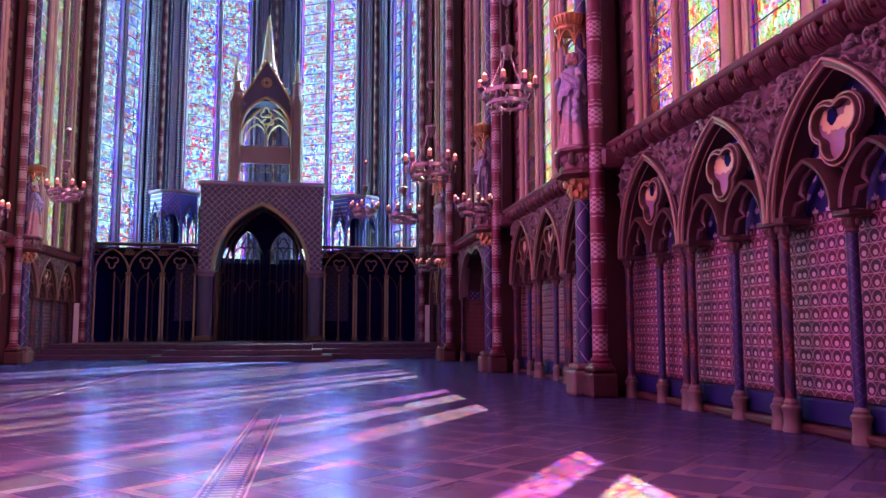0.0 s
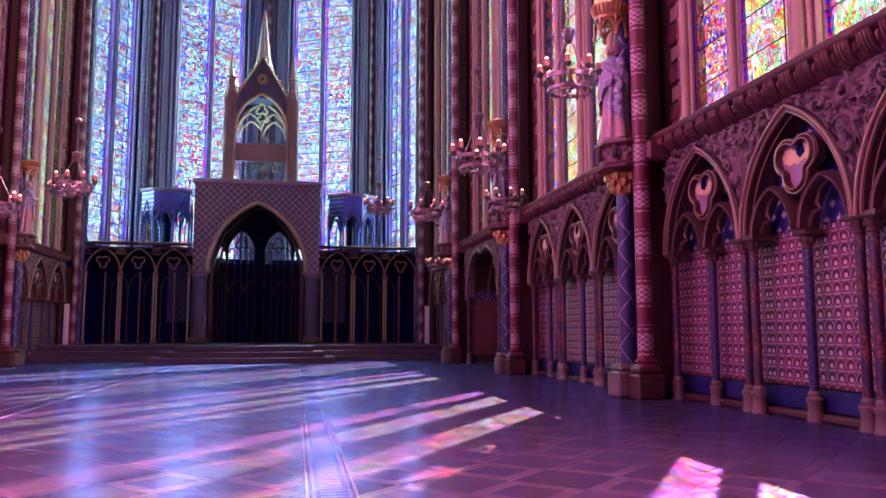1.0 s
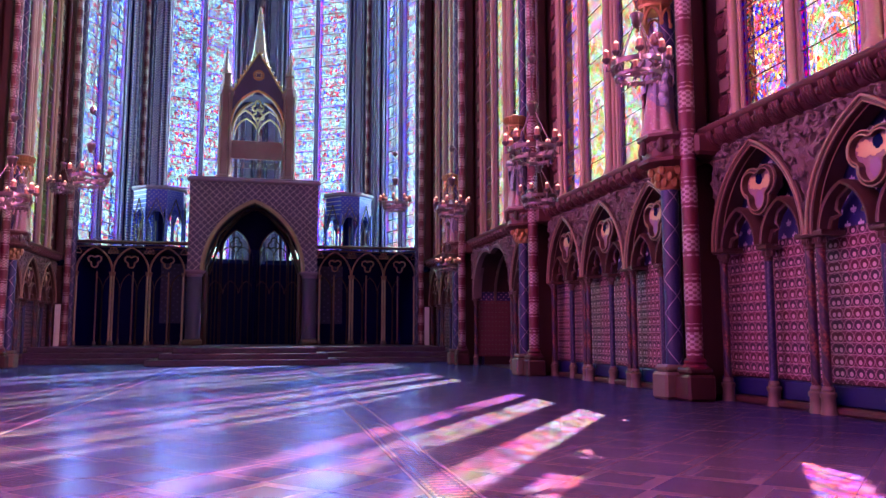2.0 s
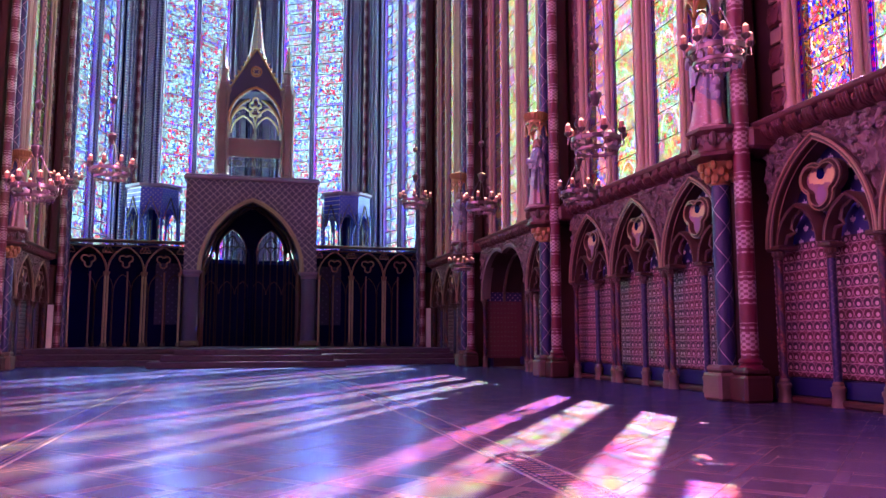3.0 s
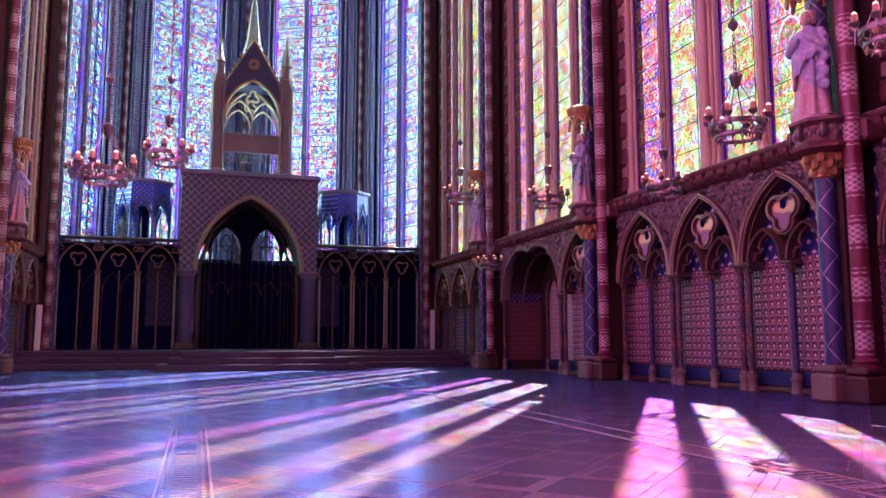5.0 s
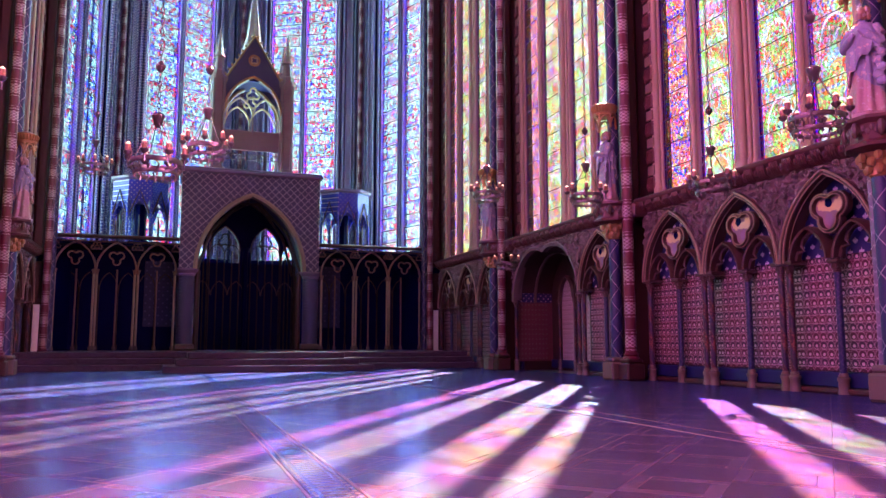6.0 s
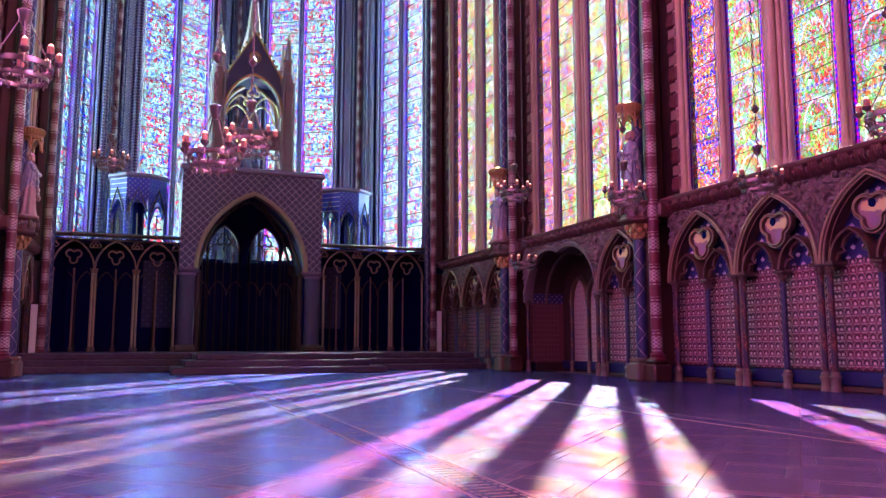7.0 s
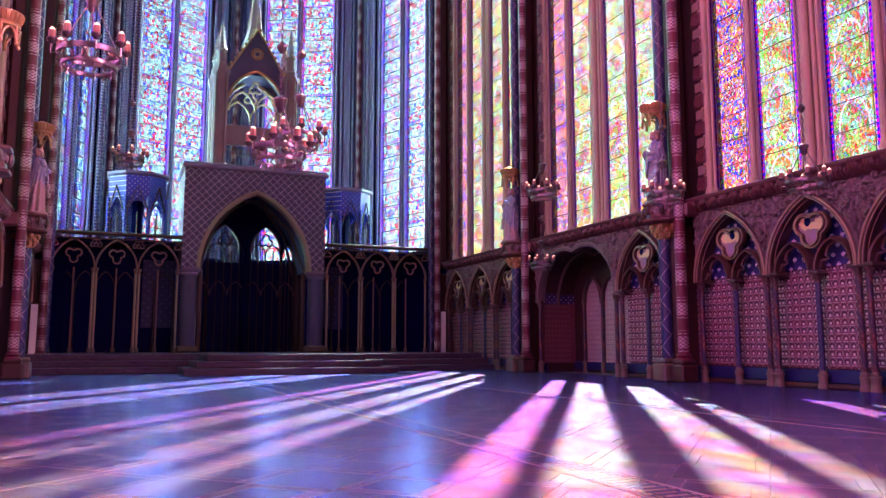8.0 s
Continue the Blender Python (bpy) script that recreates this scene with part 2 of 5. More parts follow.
    grime = n.math("MULTIPLY_ADD", n.noise(2.2, 5, 0.65, add.outputs[0]), 0.9, 0.4)
    scale = n.tree.nodes.new("ShaderNodeVectorMath")
    scale.operation = "SCALE"
    n.put(scale.inputs[0], colour), n.put(scale.inputs["Scale"], n.math("MULTIPLY", n.math("MULTIPLY", grime, tone), through))
    clear = n.node("BsdfTransparent", Color=scale.outputs[0])
    gloss = n.node("BsdfGlossy", Color=(0.8, 0.8, 0.8, 1), Roughness=0.25)
    both = n.node("MixShader", Fac=0.03)
    n.put(both.inputs[1], clear.outputs[0]), n.put(both.inputs[2], gloss.outputs[0])
    n.put(n.out.inputs["Surface"], both.outputs[0])
    return n.mat


def statue_paint():
    """Old paint on stone: a blue-grey mantle, a rosy robe, worn through in places."""
    n = Nodes("worn_statue_paint")
    p = n.xyz(n.coords())
    edge = n.math("ADD", n.math("ADD", p[2], n.math("MULTIPLY", p[0], 0.9)), n.math("MULTIPLY_ADD", n.noise(5, 3, 0.5, n.coords()), 0.3, -0.15))
    robe = n.mix(n.math("GREATER_THAN", edge, 0.42), (0.40, 0.26, 0.26), (0.24, 0.25, 0.36))
    head = n.math("GREATER_THAN", p[2], 1.17)
    robe = n.mix(head, robe, (0.36, 0.22, 0.16))
    return n.finish(n.mix(n.math("GREATER_THAN", n.noise(14, 4, 0.6, n.coords()), 0.60), robe, (0.45, 0.38, 0.38)), 0.5, wear=0.5, depth=0.006)


def plain(name, colour, rough=0.5, metal=0.0, wear=0.3, depth=0.003):
    return Nodes(name).finish(colour, rough, metal, wear=wear, depth=depth)


def glow(name, colour, strength):
    n = Nodes(name)
    n.put(n.bsdf.inputs["Base Color"], (*colour, 1))
    n.put(n.bsdf.inputs["Emission Color"], (*colour, 1))
    n.bsdf.inputs["Emission Strength"].default_value = strength
    return n.mat


def polished(n, base, wear):
    """Worn stone, its gloss tinted for pink sunbeams and, at low angles, blue window reflections."""
    mat = n.finish(base, 0.6, wear=wear, depth=0.0010, sheen=0.0)
    rough = n.math("MULTIPLY_ADD", n.noise(1.3, 4), 0.13, 0.17)
    normal = n.node("Bump", Strength=0.25, Distance=0.001, Height=n.noise(22, 4)).outputs[0]
    # rough pink lobe: sunbeam colour put into the gloss, not a real wax
    wax = n.node("BsdfGlossy", Color=(1.0, 0.54, 0.68, 1), Roughness=0.45, Normal=normal)
    beam_tinted = n.node("MixShader", Fac=0.095)
    n.put(beam_tinted.inputs[1], n.bsdf.outputs[0]), n.put(beam_tinted.inputs[2], wax.outputs[0])
    # blue of the mirrored apse windows is put into this gloss colour
    gloss = n.node("BsdfGlossy", Color=(0.24, 0.33, 1.0, 1), Roughness=rough, Normal=normal)
    film = n.node("Fresnel", IOR=1.6, Normal=normal)
    both = n.node("MixShader", Fac=film.outputs[0])
    n.put(both.inputs[1], beam_tinted.outputs[0]), n.put(both.inputs[2], gloss.outputs[0])
    n.put(n.out.inputs["Surface"], both.outputs[0])
    return mat


def floor_tiles():
    n = Nodes("worn_stone_tile")
    rnd = n.tree.nodes.new("ShaderNodeObjectInfo").outputs["Random"]
    isl = n.tree.nodes.new("ShaderNodeNewGeometry").outputs["Random Per Island"]
    r = n.math("FRACT", n.math("ADD", rnd, isl))
    return polished(n, n.ramp(r, [(0.0, (0.032, 0.024, 0.036)), (0.5, (0.041, 0.030, 0.046)), (1.0, (0.054, 0.040, 0.058))]), 0.5)


def floor_light():
    return polished(Nodes("pale_stone_border"), (0.072, 0.057, 0.082), 0.5)


M = dict(
    stone=stone("warm_limestone", (0.25, 0.185, 0.135)),
    # painted stone, darkened further so its colour carries the recess shade
    stone_dark=stone("recess_shaded_painted_stone", (0.034, 0.013, 0.012)),
    moulding=stone("brown_gilded_moulding", (0.075, 0.039, 0.030), 0.42),
    carved=stone("carved_grey_stone", (0.17, 0.128, 0.125), 0.6, 0.6, 0.012),
    cornice=stone("dark_red_cornice", (0.12, 0.042, 0.042), 0.45),
    shaft=stone("pinkish_shaft_stone", (0.40, 0.325, 0.205), 0.5),
    deepfleur=diaper("dark_blue_dotted_paint", (0.012, 0.016, 0.10), (0.012, 0.016, 0.10), 0.26, (0.05, 0.05, 0.16)),
    lilac=shaft_blue("lilac_grey_shaft_paint", (0.40, 0.34, 0.42), (0.16, 0.12, 0.20), 0.16), red=shaft_red(), blue=shaft_blue(), twist=shaft_twist(),
    slim_blue=shaft_blue("painted_slim_blue_shaft", (0.10, 0.08, 0.15), (0.010, 0.014, 0.07), 0.12),
    scallop=scallop(), pale_scallop=scallop("pale_scallop_hanging", 2.0), opening_white=plain("lit_opening_white", (0.7, 0.72, 0.66), 0.5),
    inlay=polished(Nodes("buff_inlay_stone"), (0.22, 0.16, 0.16), 0.5), fleur=fleur(),
    band=plain("deep_blue_paint", (0.005, 0.008, 0.075), 0.5),
    plinth=stone("red_brown_plinth_stone", (0.055, 0.018, 0.014), 0.5),
    base=stone("buff_base_stone", (0.145, 0.115, 0.085), 0.5),
    porchstone=stone("rosy_brown_painted_stone", (0.34, 0.22, 0.22), 0.5),
    # gilding, also pale to put edge highlights on the mouldings
    gilt=plain("gilded_edge_highlight", (0.32, 0.21, 0.14), 0.38, 0.3, 0.4),
    gold=plain("old_gilding", (0.44, 0.25, 0.10), 0.35, 0.6, 0.4),
    goldleaf=plain("gold_leaf_ground", (0.62, 0.50, 0.22), 0.4, 0.1, 0.3),
    mauve=plain("worn_mauve_paint", (0.26, 0.17, 0.20), 0.45, 0.0, 0.6),
    statue=statue_paint(),
    wood=plain("dark_red_wood", (0.13, 0.040, 0.045), 0.5, 0, 0.5),
    iron=plain("dark_iron", (0.10, 0.075, 0.085), 0.45, 0.6, 0.4),
    brass=plain("aged_pinkish_brass", (0.16, 0.13, 0.14), 0.32, 0.85, 0.5),
    wax=glow("warm_lit_candle_sleeve", (0.24, 0.10, 0.06), 0.006),
    bulb=glow("lit_candle_bulb", (1.0, 0.66, 0.26), 0.11),
    lattice=diaper("purple_lattice_paint", (0.105, 0.075, 0.17), (0.46, 0.40, 0.46), 0.235, None, 0.5, 0.085),
    porchcol=diaper("blue_violet_column_paint", (0.085, 0.075, 0.17), (0.15, 0.13, 0.25), 0.10),
    turret=diaper("bright_blue_dotted_paint", (0.035, 0.06, 0.55), (0.05, 0.08, 0.62), 0.16, (0.5, 0.45, 0.6), 0.4),
    # blue paint taken near black: dimness of the choir interior is in the colour
    darkblue=Nodes("shade_darkened_blue_paint").finish((0.0012, 0.0025, 0.055), 0.5, wear=0.3, depth=0.003, sheen=0.06),
    vault=plain("blue_vault_paint", (0.02, 0.024, 0.13), 0.6),
    apsepier=diaper("dark_patterned_pier_paint", (0.070, 0.060, 0.20), (0.34, 0.28, 0.40), 0.22, (0.34, 0.26, 0.34)),
    screen=stone("tawny_screen_stone", (0.24, 0.14, 0.105), 0.4),
    frieze=plain("violet_moulding_paint", (0.24, 0.15, 0.26), 0.5),
    tile=floor_tiles(), pale=floor_light(), joint=plain("dark_floor_joint", (0.055, 0.048, 0.075), 0.6),
    step=stone("grey_step_stone", (0.080, 0.052, 0.088), 0.28, 0.5, 0.002),
    glass_nave=glass("coloured_nave_glass",
                     [(0.44, 1.0, 0.74), (0.95, 0.95, 0.28), (0.28, 0.84, 1.0), (0.70, 1.0, 0.66), (1.0, 0.42, 0.07), (0.54, 1.0, 0.72), (0.16, 1.0, 0.20), (0.78, 0.96, 0.90), (1.0, 0.18, 0.12), (0.86, 1.0, 0.46), (0.18, 0.46, 1.0), (1.0, 0.78, 0.16)],
                     [(0.16, 0.10, 0.95), (0.95, 0.12, 0.50), (0.94, 0.96, 0.82)], through=0.82, cell=38.0, spread=0.28, patch=3.4, leading=0.03, edge_at=0.365, soft=True, contour=7.0,
                     washes=[(1.0, 0.60, 0.78), (0.86, 1.0, 0.95), (1.0, 0.94, 0.40), (0.96, 1.0, 0.78), (0.76, 1.0, 0.95), (1.0, 0.84, 0.38), (1.0, 0.52, 0.75)]),
    # rosy panes only in unseen bays, to redden the added fill
    glass_rose=glass("rosy_fill_glass",
                     [(0.44, 0.27, 0.90), (0.95, 0.48, 0.62), (0.98, 0.66, 0.60), (0.96, 0.70, 0.40), (0.80, 0.60, 0.85), (0.98, 0.40, 0.36), (0.92, 0.76, 0.64), (0.66, 0.60, 0.90)],
                     [(0.12, 0.12, 0.80), (0.85, 0.18, 0.34), (0.95, 0.8, 0.80)], through=0.80, cell=23.0, spread=0.24, patch=3.4, leading=0.022),
    # deeper copy of the nave glass: dimmer background is put into its colour
    glass_dim_behind=glass("dim_behind_nave_glass",
                     [(0.30, 0.30, 1.0), (1.0, 0.24, 0.34), (0.34, 0.60, 1.0), (1.0, 0.76, 0.14), (0.95, 0.40, 0.50), (0.90, 0.95, 0.60), (1.0, 0.30, 0.16), (0.20, 0.26, 1.0), (0.40, 0.95, 0.30), (1.0, 0.62, 0.50)],
                     [(0.10, 0.08, 0.90), (0.80, 0.10, 0.30), (0.95, 0.7, 0.4)], through=0.74, cell=38.0, spread=0.36, patch=3.4, leading=0.035, edge_at=0.365, contour=7.0),
    glass_apse=glass("blue_white_apse_glass",
                     [(0.01, 0.12, 0.90), (0.05, 0.44, 1.0), (0.50, 1.0, 0.66), (0.46, 1.0, 0.62), (0.56, 1.0, 0.66), (0.95, 0.22, 0.22), (0.50, 1.0, 0.70), (0.10, 0.50, 1.0), (0.40, 0.98, 0.80), (0.02, 0.20, 1.0)],
                     [(0.03, 0.16, 0.95), (0.80, 0.20, 0.20), (0.9, 0.6, 0.5)], through=0.80, edge_at=0.57, cell=20.0, spread=0.20, patch=4.6, leading=0.03),
)


# ---- mesh tools ----
class Mesh:
    """Gathers the faces of one part."""

    def __init__(self):
        self.v, self.f = [], []

    def add(self, verts, faces):
        k = len(self.v)
        self.v += [tuple(p) for p in verts]
        self.f += [tuple(i + k for i in face) for face in faces]
        return self

    def box(self, a, b, chamfer=0.0):
        (x0, y0, z0), (x1, y1, z1) = a, b
        if chamfer <= 0:
            return self.add([(x, y, z) for z in (z0, z1) for y in (y0, y1) for x in (x0, x1)],
                            [(0, 2, 3, 1), (4, 5, 7, 6), (0, 1, 5, 4), (2, 6, 7, 3), (0, 4, 6, 2), (1, 3, 7, 5)])
        c = min(chamfer, abs(x1 - x0) / 2.1, abs(y1 - y0) / 2.1, abs(z1 - z0) / 2.1)

        def ring(i, z):
            return [(x0 + i, y0, z), (x1 - i, y0, z), (x1, y0 + i, z), (x1, y1 - i, z), (x1 - i, y1, z), (x0 + i, y1, z), (x0, y1 - i, z), (x0, y0 + i, z)]

        def inset(z):
            return [(x0 + c, y0 + c, z), (x1 - c, y0 + c, z), (x1 - c, y0 + c, z), (x1 - c, y1 - c, z), (x1 - c, y1 - c, z), (x0 + c, y1 - c, z), (x0 + c, y1 - c, z), (x0 + c, y0 + c, z)]
        return self.loft([inset(z0), ring(c, z0 + c), ring(c, z1 - c), inset(z1)], True)

    def loft(self, rings, caps=False, closed=True):
        n = len(rings[0])
        verts = [p for r in rings for p in r]
        faces = []
        for i in range(len(rings) - 1):
            for j in range(n if closed else n - 1):
                a, b = i * n + j, i * n + (j + 1) % n
                faces.append((a, b, b + n, a + n))
        if caps:
            faces += [tuple(range(n))[::-1], tuple((len(rings) - 1) * n + j for j in range(n))]
        return self.add(verts, faces)

    def lathe(self, profile, n=16, at=(0, 0, 0), turn=0.0):
        x, y, z = at
        rings = [[(x + r * math.cos(turn + 2 * math.pi * k / n), y + r * math.sin(turn + 2 * math.pi * k / n), z + h) for k in range(n)] for r, h in profile]
        return self.loft(rings, True)

    def tube(self, path, r, n=8, closed=False):
        """A round bar along a path."""
        pts = [Vector(p) for p in path]
        rings = []
        for i, p in enumerate(pts):
            a = pts[i - 1] if i or closed else p
            b = pts[(i + 1) % len(pts)] if i < len(pts) - 1 or closed else p
            d = (b - a).normalized()
            side = d.cross(Vector((0, 1, 0)))
            side = (side if side.length > 0.1 else d.cross(Vector((1, 0, 0)))).normalized()
            up = side.cross(d)
            rr = r[i] if isinstance(r, (list, tuple)) else r
            rings.append([p + side * (rr * math.cos(2 * math.pi * k / n)) + up * (rr * math.sin(2 * math.pi * k / n)) for k in range(n)])
        if closed:
            rings.append(rings[0])
        return self.loft(rings, not closed)

    def sweep(self, path, profile, closed=False):
        """A moulding in the x-z plane: profile points are (outward, y)."""
        pts = [Vector((p[0], 0, p[1])) for p in path]
        rings = []
        for i, p in enumerate(pts):
            a = pts[i - 1] if i or closed else p
            b = pts[(i + 1) % len(pts)] if i < len(pts) - 1 or closed else p
            d = (b - a).normalized()
            out = Vector((-d.z, 0, d.x))
            rings.append([p + out * o + Vector((0, y, 0)) for o, y in profile])
        if closed:
            rings.append(rings[0])
        return self.loft(rings, not closed)

    def blob(self, at, size, n=6):
        x, y, z = at
        sx, sy, sz = size
        rings = []
        for i in range(1, n - 1):
            t = math.pi * i / (n - 1)
            rings.append([(x + sx * math.sin(t) * math.cos(2 * math.pi * k / n), y + sy * math.sin(t) * math.sin(2 * math.pi * k / n), z - sz * math.cos(t)) for k in range(n)])
        return self.loft(rings, True)

    def mesh(self, name, material, smooth=35):
        me = bpy.data.meshes.new(name)
        me.from_pydata(self.v, [], self.f)
        me.validate()
        bm = bmesh.new()
        bm.from_mesh(me)
        bmesh.ops.recalc_face_normals(bm, faces=bm.faces)
        bm.to_mesh(me)
        bm.free()
        me.materials.append(material)
        if smooth:
            me.shade_smooth()
            me.set_sharp_from_angle(angle=radians(smooth))
        return me


def part(name, shape, material, parent=None, label="", m=None, smooth=35):
    """One mesh object under a thing or a part."""
    ob = new(name, shape if isinstance(shape, bpy.types.Mesh) else shape.mesh(name, material, smooth))
    if parent:
        ob.parent = parent
    if m is not None:
        ob.matrix_basis = m
    if label:
        ob["label"] = label
    return ob


def thing(name, label, category, m=None, group="", kind=""):
    ob = new(name)
    ob.empty_display_size = 0.2
    if m is not None:
        ob.matrix_basis = m
    return tagged(ob, label, category, group, kind)


def pointed(w, h, n=12, x=0.0, z=0.0):
    """A pointed arch from left to right, of span w and height h above its springing at z."""
    r = (h * h + w * w / 4) / w
    top = math.atan2(h, r - w / 2)
    left = [(x - w / 2 + r - r * math.cos(top * i / n), z + r * math.sin(top * i / n)) for i in range(n + 1)]
    return left + [(2 * x - a, b) for a, b in left[-2::-1]]


def trefoil(x, z, r, turn=math.pi / 2, lobes=3, n=9, lift=0.62, lobe=0.55, sweep=0):
    """A foiled ring: round lobes about a centre."""
    pts = []
    for k in range(lobes):
        c = turn + 2 * math.pi * k / lobes
        cx, cz = x + r * lift * math.cos(c), z + r * lift * math.sin(c)
        spread = math.radians(sweep or (112 if lobes == 3 else 100))
        for i in range(n):
            a = c - spread + 2 * spread * i / (n - 1)
            pts.append((cx + r * lobe * math.cos(a), cz + r * lobe * math.sin(a)))
    return pts


def over_arch(shape, arch, z_top, y0, y1):
    """The solid of a wall over an arch up to z_top, between the depths y0 and y1."""
    top = [(a, z_top) for a, _ in arch]
    n = len(arch)
    verts = [(a, y0, b) for a, b in arch] + [(a, y0, b) for a, b in top] + [(a, y1, b) for a, b in arch] + [(a, y1, b) for a, b in top]
    faces = []
    for i in range(n - 1):
        faces += [(i, i + 1, n + i + 1, n + i), (2 * n + i, 3 * n + i, 3 * n + i + 1, 2 * n + i + 1), (i, 2 * n + i, 2 * n + i + 1, i + 1), (n + i, n + i + 1, 3 * n + i + 1, 3 * n + i)]
    return shape.add(verts, faces)


RIGHT = lambda y: pose(WALL, y, 0, 0, 0, -90)
LEFT = lambda y: pose(-WALL, y, 0, 0, 0, 90)
SIDES = (("south", RIGHT), ("north", LEFT))


# ---- structure ----
def slab(name, boxes, material, label, category="wall", m=None, chamfer=0.0):
    s = Mesh()
    for a, b in boxes:
        s.box(a, b, chamfer)
    return tagged(part(name, s, M[material], m=m), label, category, kind="structure")


def lancet(window, x, half, z0, z1, depth, material, label, shared):
    """One light of a window: its glass and its iron bars."""
    key = (half, z0, z1, material)
    if key not in shared:
        g = Mesh()
        arch = pointed(2 * half, half * 1.9, 8, 0, z1 - half * 1.9)
        outline = [(-half, z0), (half, z0)] + arch[::-1]
        n = len(outline)
        g.add([(a, 0, b) for a, b in outline] + [(a, 0.008, b) for a, b in outline],
              [tuple(range(n)), tuple(range(n, 2 * n))[::-1]] + [(i, (i + 1) % n, n + (i + 1) % n, n + i) for i in range(n)])
        bars = Mesh()
        bar = 0.012 if half > 0.5 else 0.005
        z = z0 + 0.46
        while z < z1 - half * 1.6:
            bars.box((-half, -0.025, z - bar), (half, -0.01, z + bar))
            z += 0.46
        for k in (-1, 1):
            bars.box((k * half * 0.80 - bar * 0.5, -0.028, z0), (k * half * 0.80 + bar * 0.5, -0.012, z1 - half * 1.6))
        shared[key] = (g.mesh("pane", M[material], 0), bars.mesh("saddle_bar", M["iron"], 0))
    pane = part("pane", shared[key][0], None, window, label, pose(x, depth, 0))
    part("saddle_bar", shared[key][1], None, pane)


def shafts(name, places, z0, z1, material, parent, label=""):
    """Slim round shafts, each with its own moulded foot."""
    for x, y, r in places:
        s = Mesh().lathe([(r * 1.5, z0), (r * 1.5, z0 + 0.10), (r * 1.2, z0 + 0.14), (r, z0 + 0.18), (r, z1)], 12)
        part(name, s, M[material], parent, label, pose(x, y, 0))


PANES = {}
strip = Mesh().box((-0.035, 0.0, SILL), (0.035, 0.05, HEAD), 0.01)
for j in range(130):
    strip.blob((0.012 * (-1) ** j, -0.002, SILL + 0.09 + 0.105 * j), (0.026, 0.018, 0.05), 5)
STRIP = strip.mesh("carved_strip", M["shaft"])


def nave_window(number, m, material="glass_nave"):
    w = thing("window_%d" % number, "tall stained glass window with four lights between stone mullions", "window", m, kind="structure")
    for x in (-1.79, -0.71, 0.71, 1.79):
        # this light looks darker for what stands behind; the pane colour carries that
        deep = x < -1 and material == "glass_nave"
        lancet(w, x, 0.45, SILL, HEAD, 0.26, "glass_dim_behind" if deep else material, "stained glass deepened in colour for the dimmer outdoors behind it" if deep else "stained glass of many colours", PANES)
    # middle mullion
    mull = part("mullion", Mesh().box((-0.255, 0.21, SILL), (0.255, 0.34, HEAD), 0.02), M["stone"], w)
    shafts("shaft", [(0, 0.15, 0.075), (-0.12, 0.19, 0.040), (0.12, 0.19, 0.040), (-0.21, 0.21, 0.035), (0.21, 0.21, 0.035)], SILL, HEAD, "shaft", mull)
    for k in (-1, 1):
        mull = part("mullion", Mesh().box((k * 1.25 - 0.085, 0.21, SILL), (k * 1.25 + 0.085, 0.33, HEAD), 0.02), M["stone"], w)
        shafts("shaft", [(k * 1.25, 0.18, 0.05)], SILL, HEAD, "shaft", mull)
        jamb = part("jamb", Mesh().box((k * 2.24, 0.22, SILL), (k * 2.42, 0.42, HEAD)), M["stone"], w)
        part("carved_strip", STRIP, None, jamb, "", pose(k * 2.385, 0.13, 0))
        shafts("shaft", [(k * 2.29, 0.15, 0.055), (k * 2.24, 0.22, 0.035)], SILL, HEAD, "shaft", jamb)
    part("sill", Mesh().box((-2.45, 0.02, SILL - 0.12), (2.45, 0.34, SILL)), M["stone"], w)
    return w


def wall_bay(number, side, m):
    slab("wall_%s_%d" % (side, number),
         [((-BAY / 2, 0.30, 0), (BAY / 2, 1.0, SILL - 0.13)), ((-BAY / 2, 0.14, HEAD), (BAY / 2, 1.0, TOP))] +
         [((k * 2.42, 0.16, SILL - 0.13), (k * BAY / 2, 0.42, HEAD)) for k in (-1, 1)],
         "stone_dark", "dark red-brown painted stone wall of the nave", m=m)


DOOR_BAY = 3
number = 0
for i in range(5):
    yc = PIER_Y[i] + BAY / 2
    for side, at in SIDES:
        number += 1
        if not (side == "south" and i == DOOR_BAY):
            wall_bay(i + 1, side, at(yc))
        nave_window(number, at(yc), "glass_rose" if i < (1 if side == "south" else 3) else "glass_nave")

# the bay with the deep niche
m = RIGHT(PIER_Y[DOOR_BAY] + BAY / 2)
s = Mesh().box((0.87, 0.30, 0), (BAY / 2, 1.35, SILL - 0.13)).box((-BAY / 2, 0.30, 0), (-2.60, 1.35, SILL - 0.13))
s.box((-2.60, 1.122, -0.05), (0.87, 1.35, SILL - 0.13))
over_arch(s, pointed(3.47, 1.12, 14, -0.865, 1.72), SILL - 0.13, 0.02, 1.12)
s.box((-BAY / 2, 0.14, HEAD), (BAY / 2, 1.0, TOP))
for k in (-1, 1):
    s.box((k * 2.42, 0.16, SILL - 0.13), (k * BAY / 2, 0.42, HEAD))
tagged(part("wall_south_niche", s, M["stone_dark"], m=m), "dark painted stone wall with a deep arched niche", "wall", kind="structure")

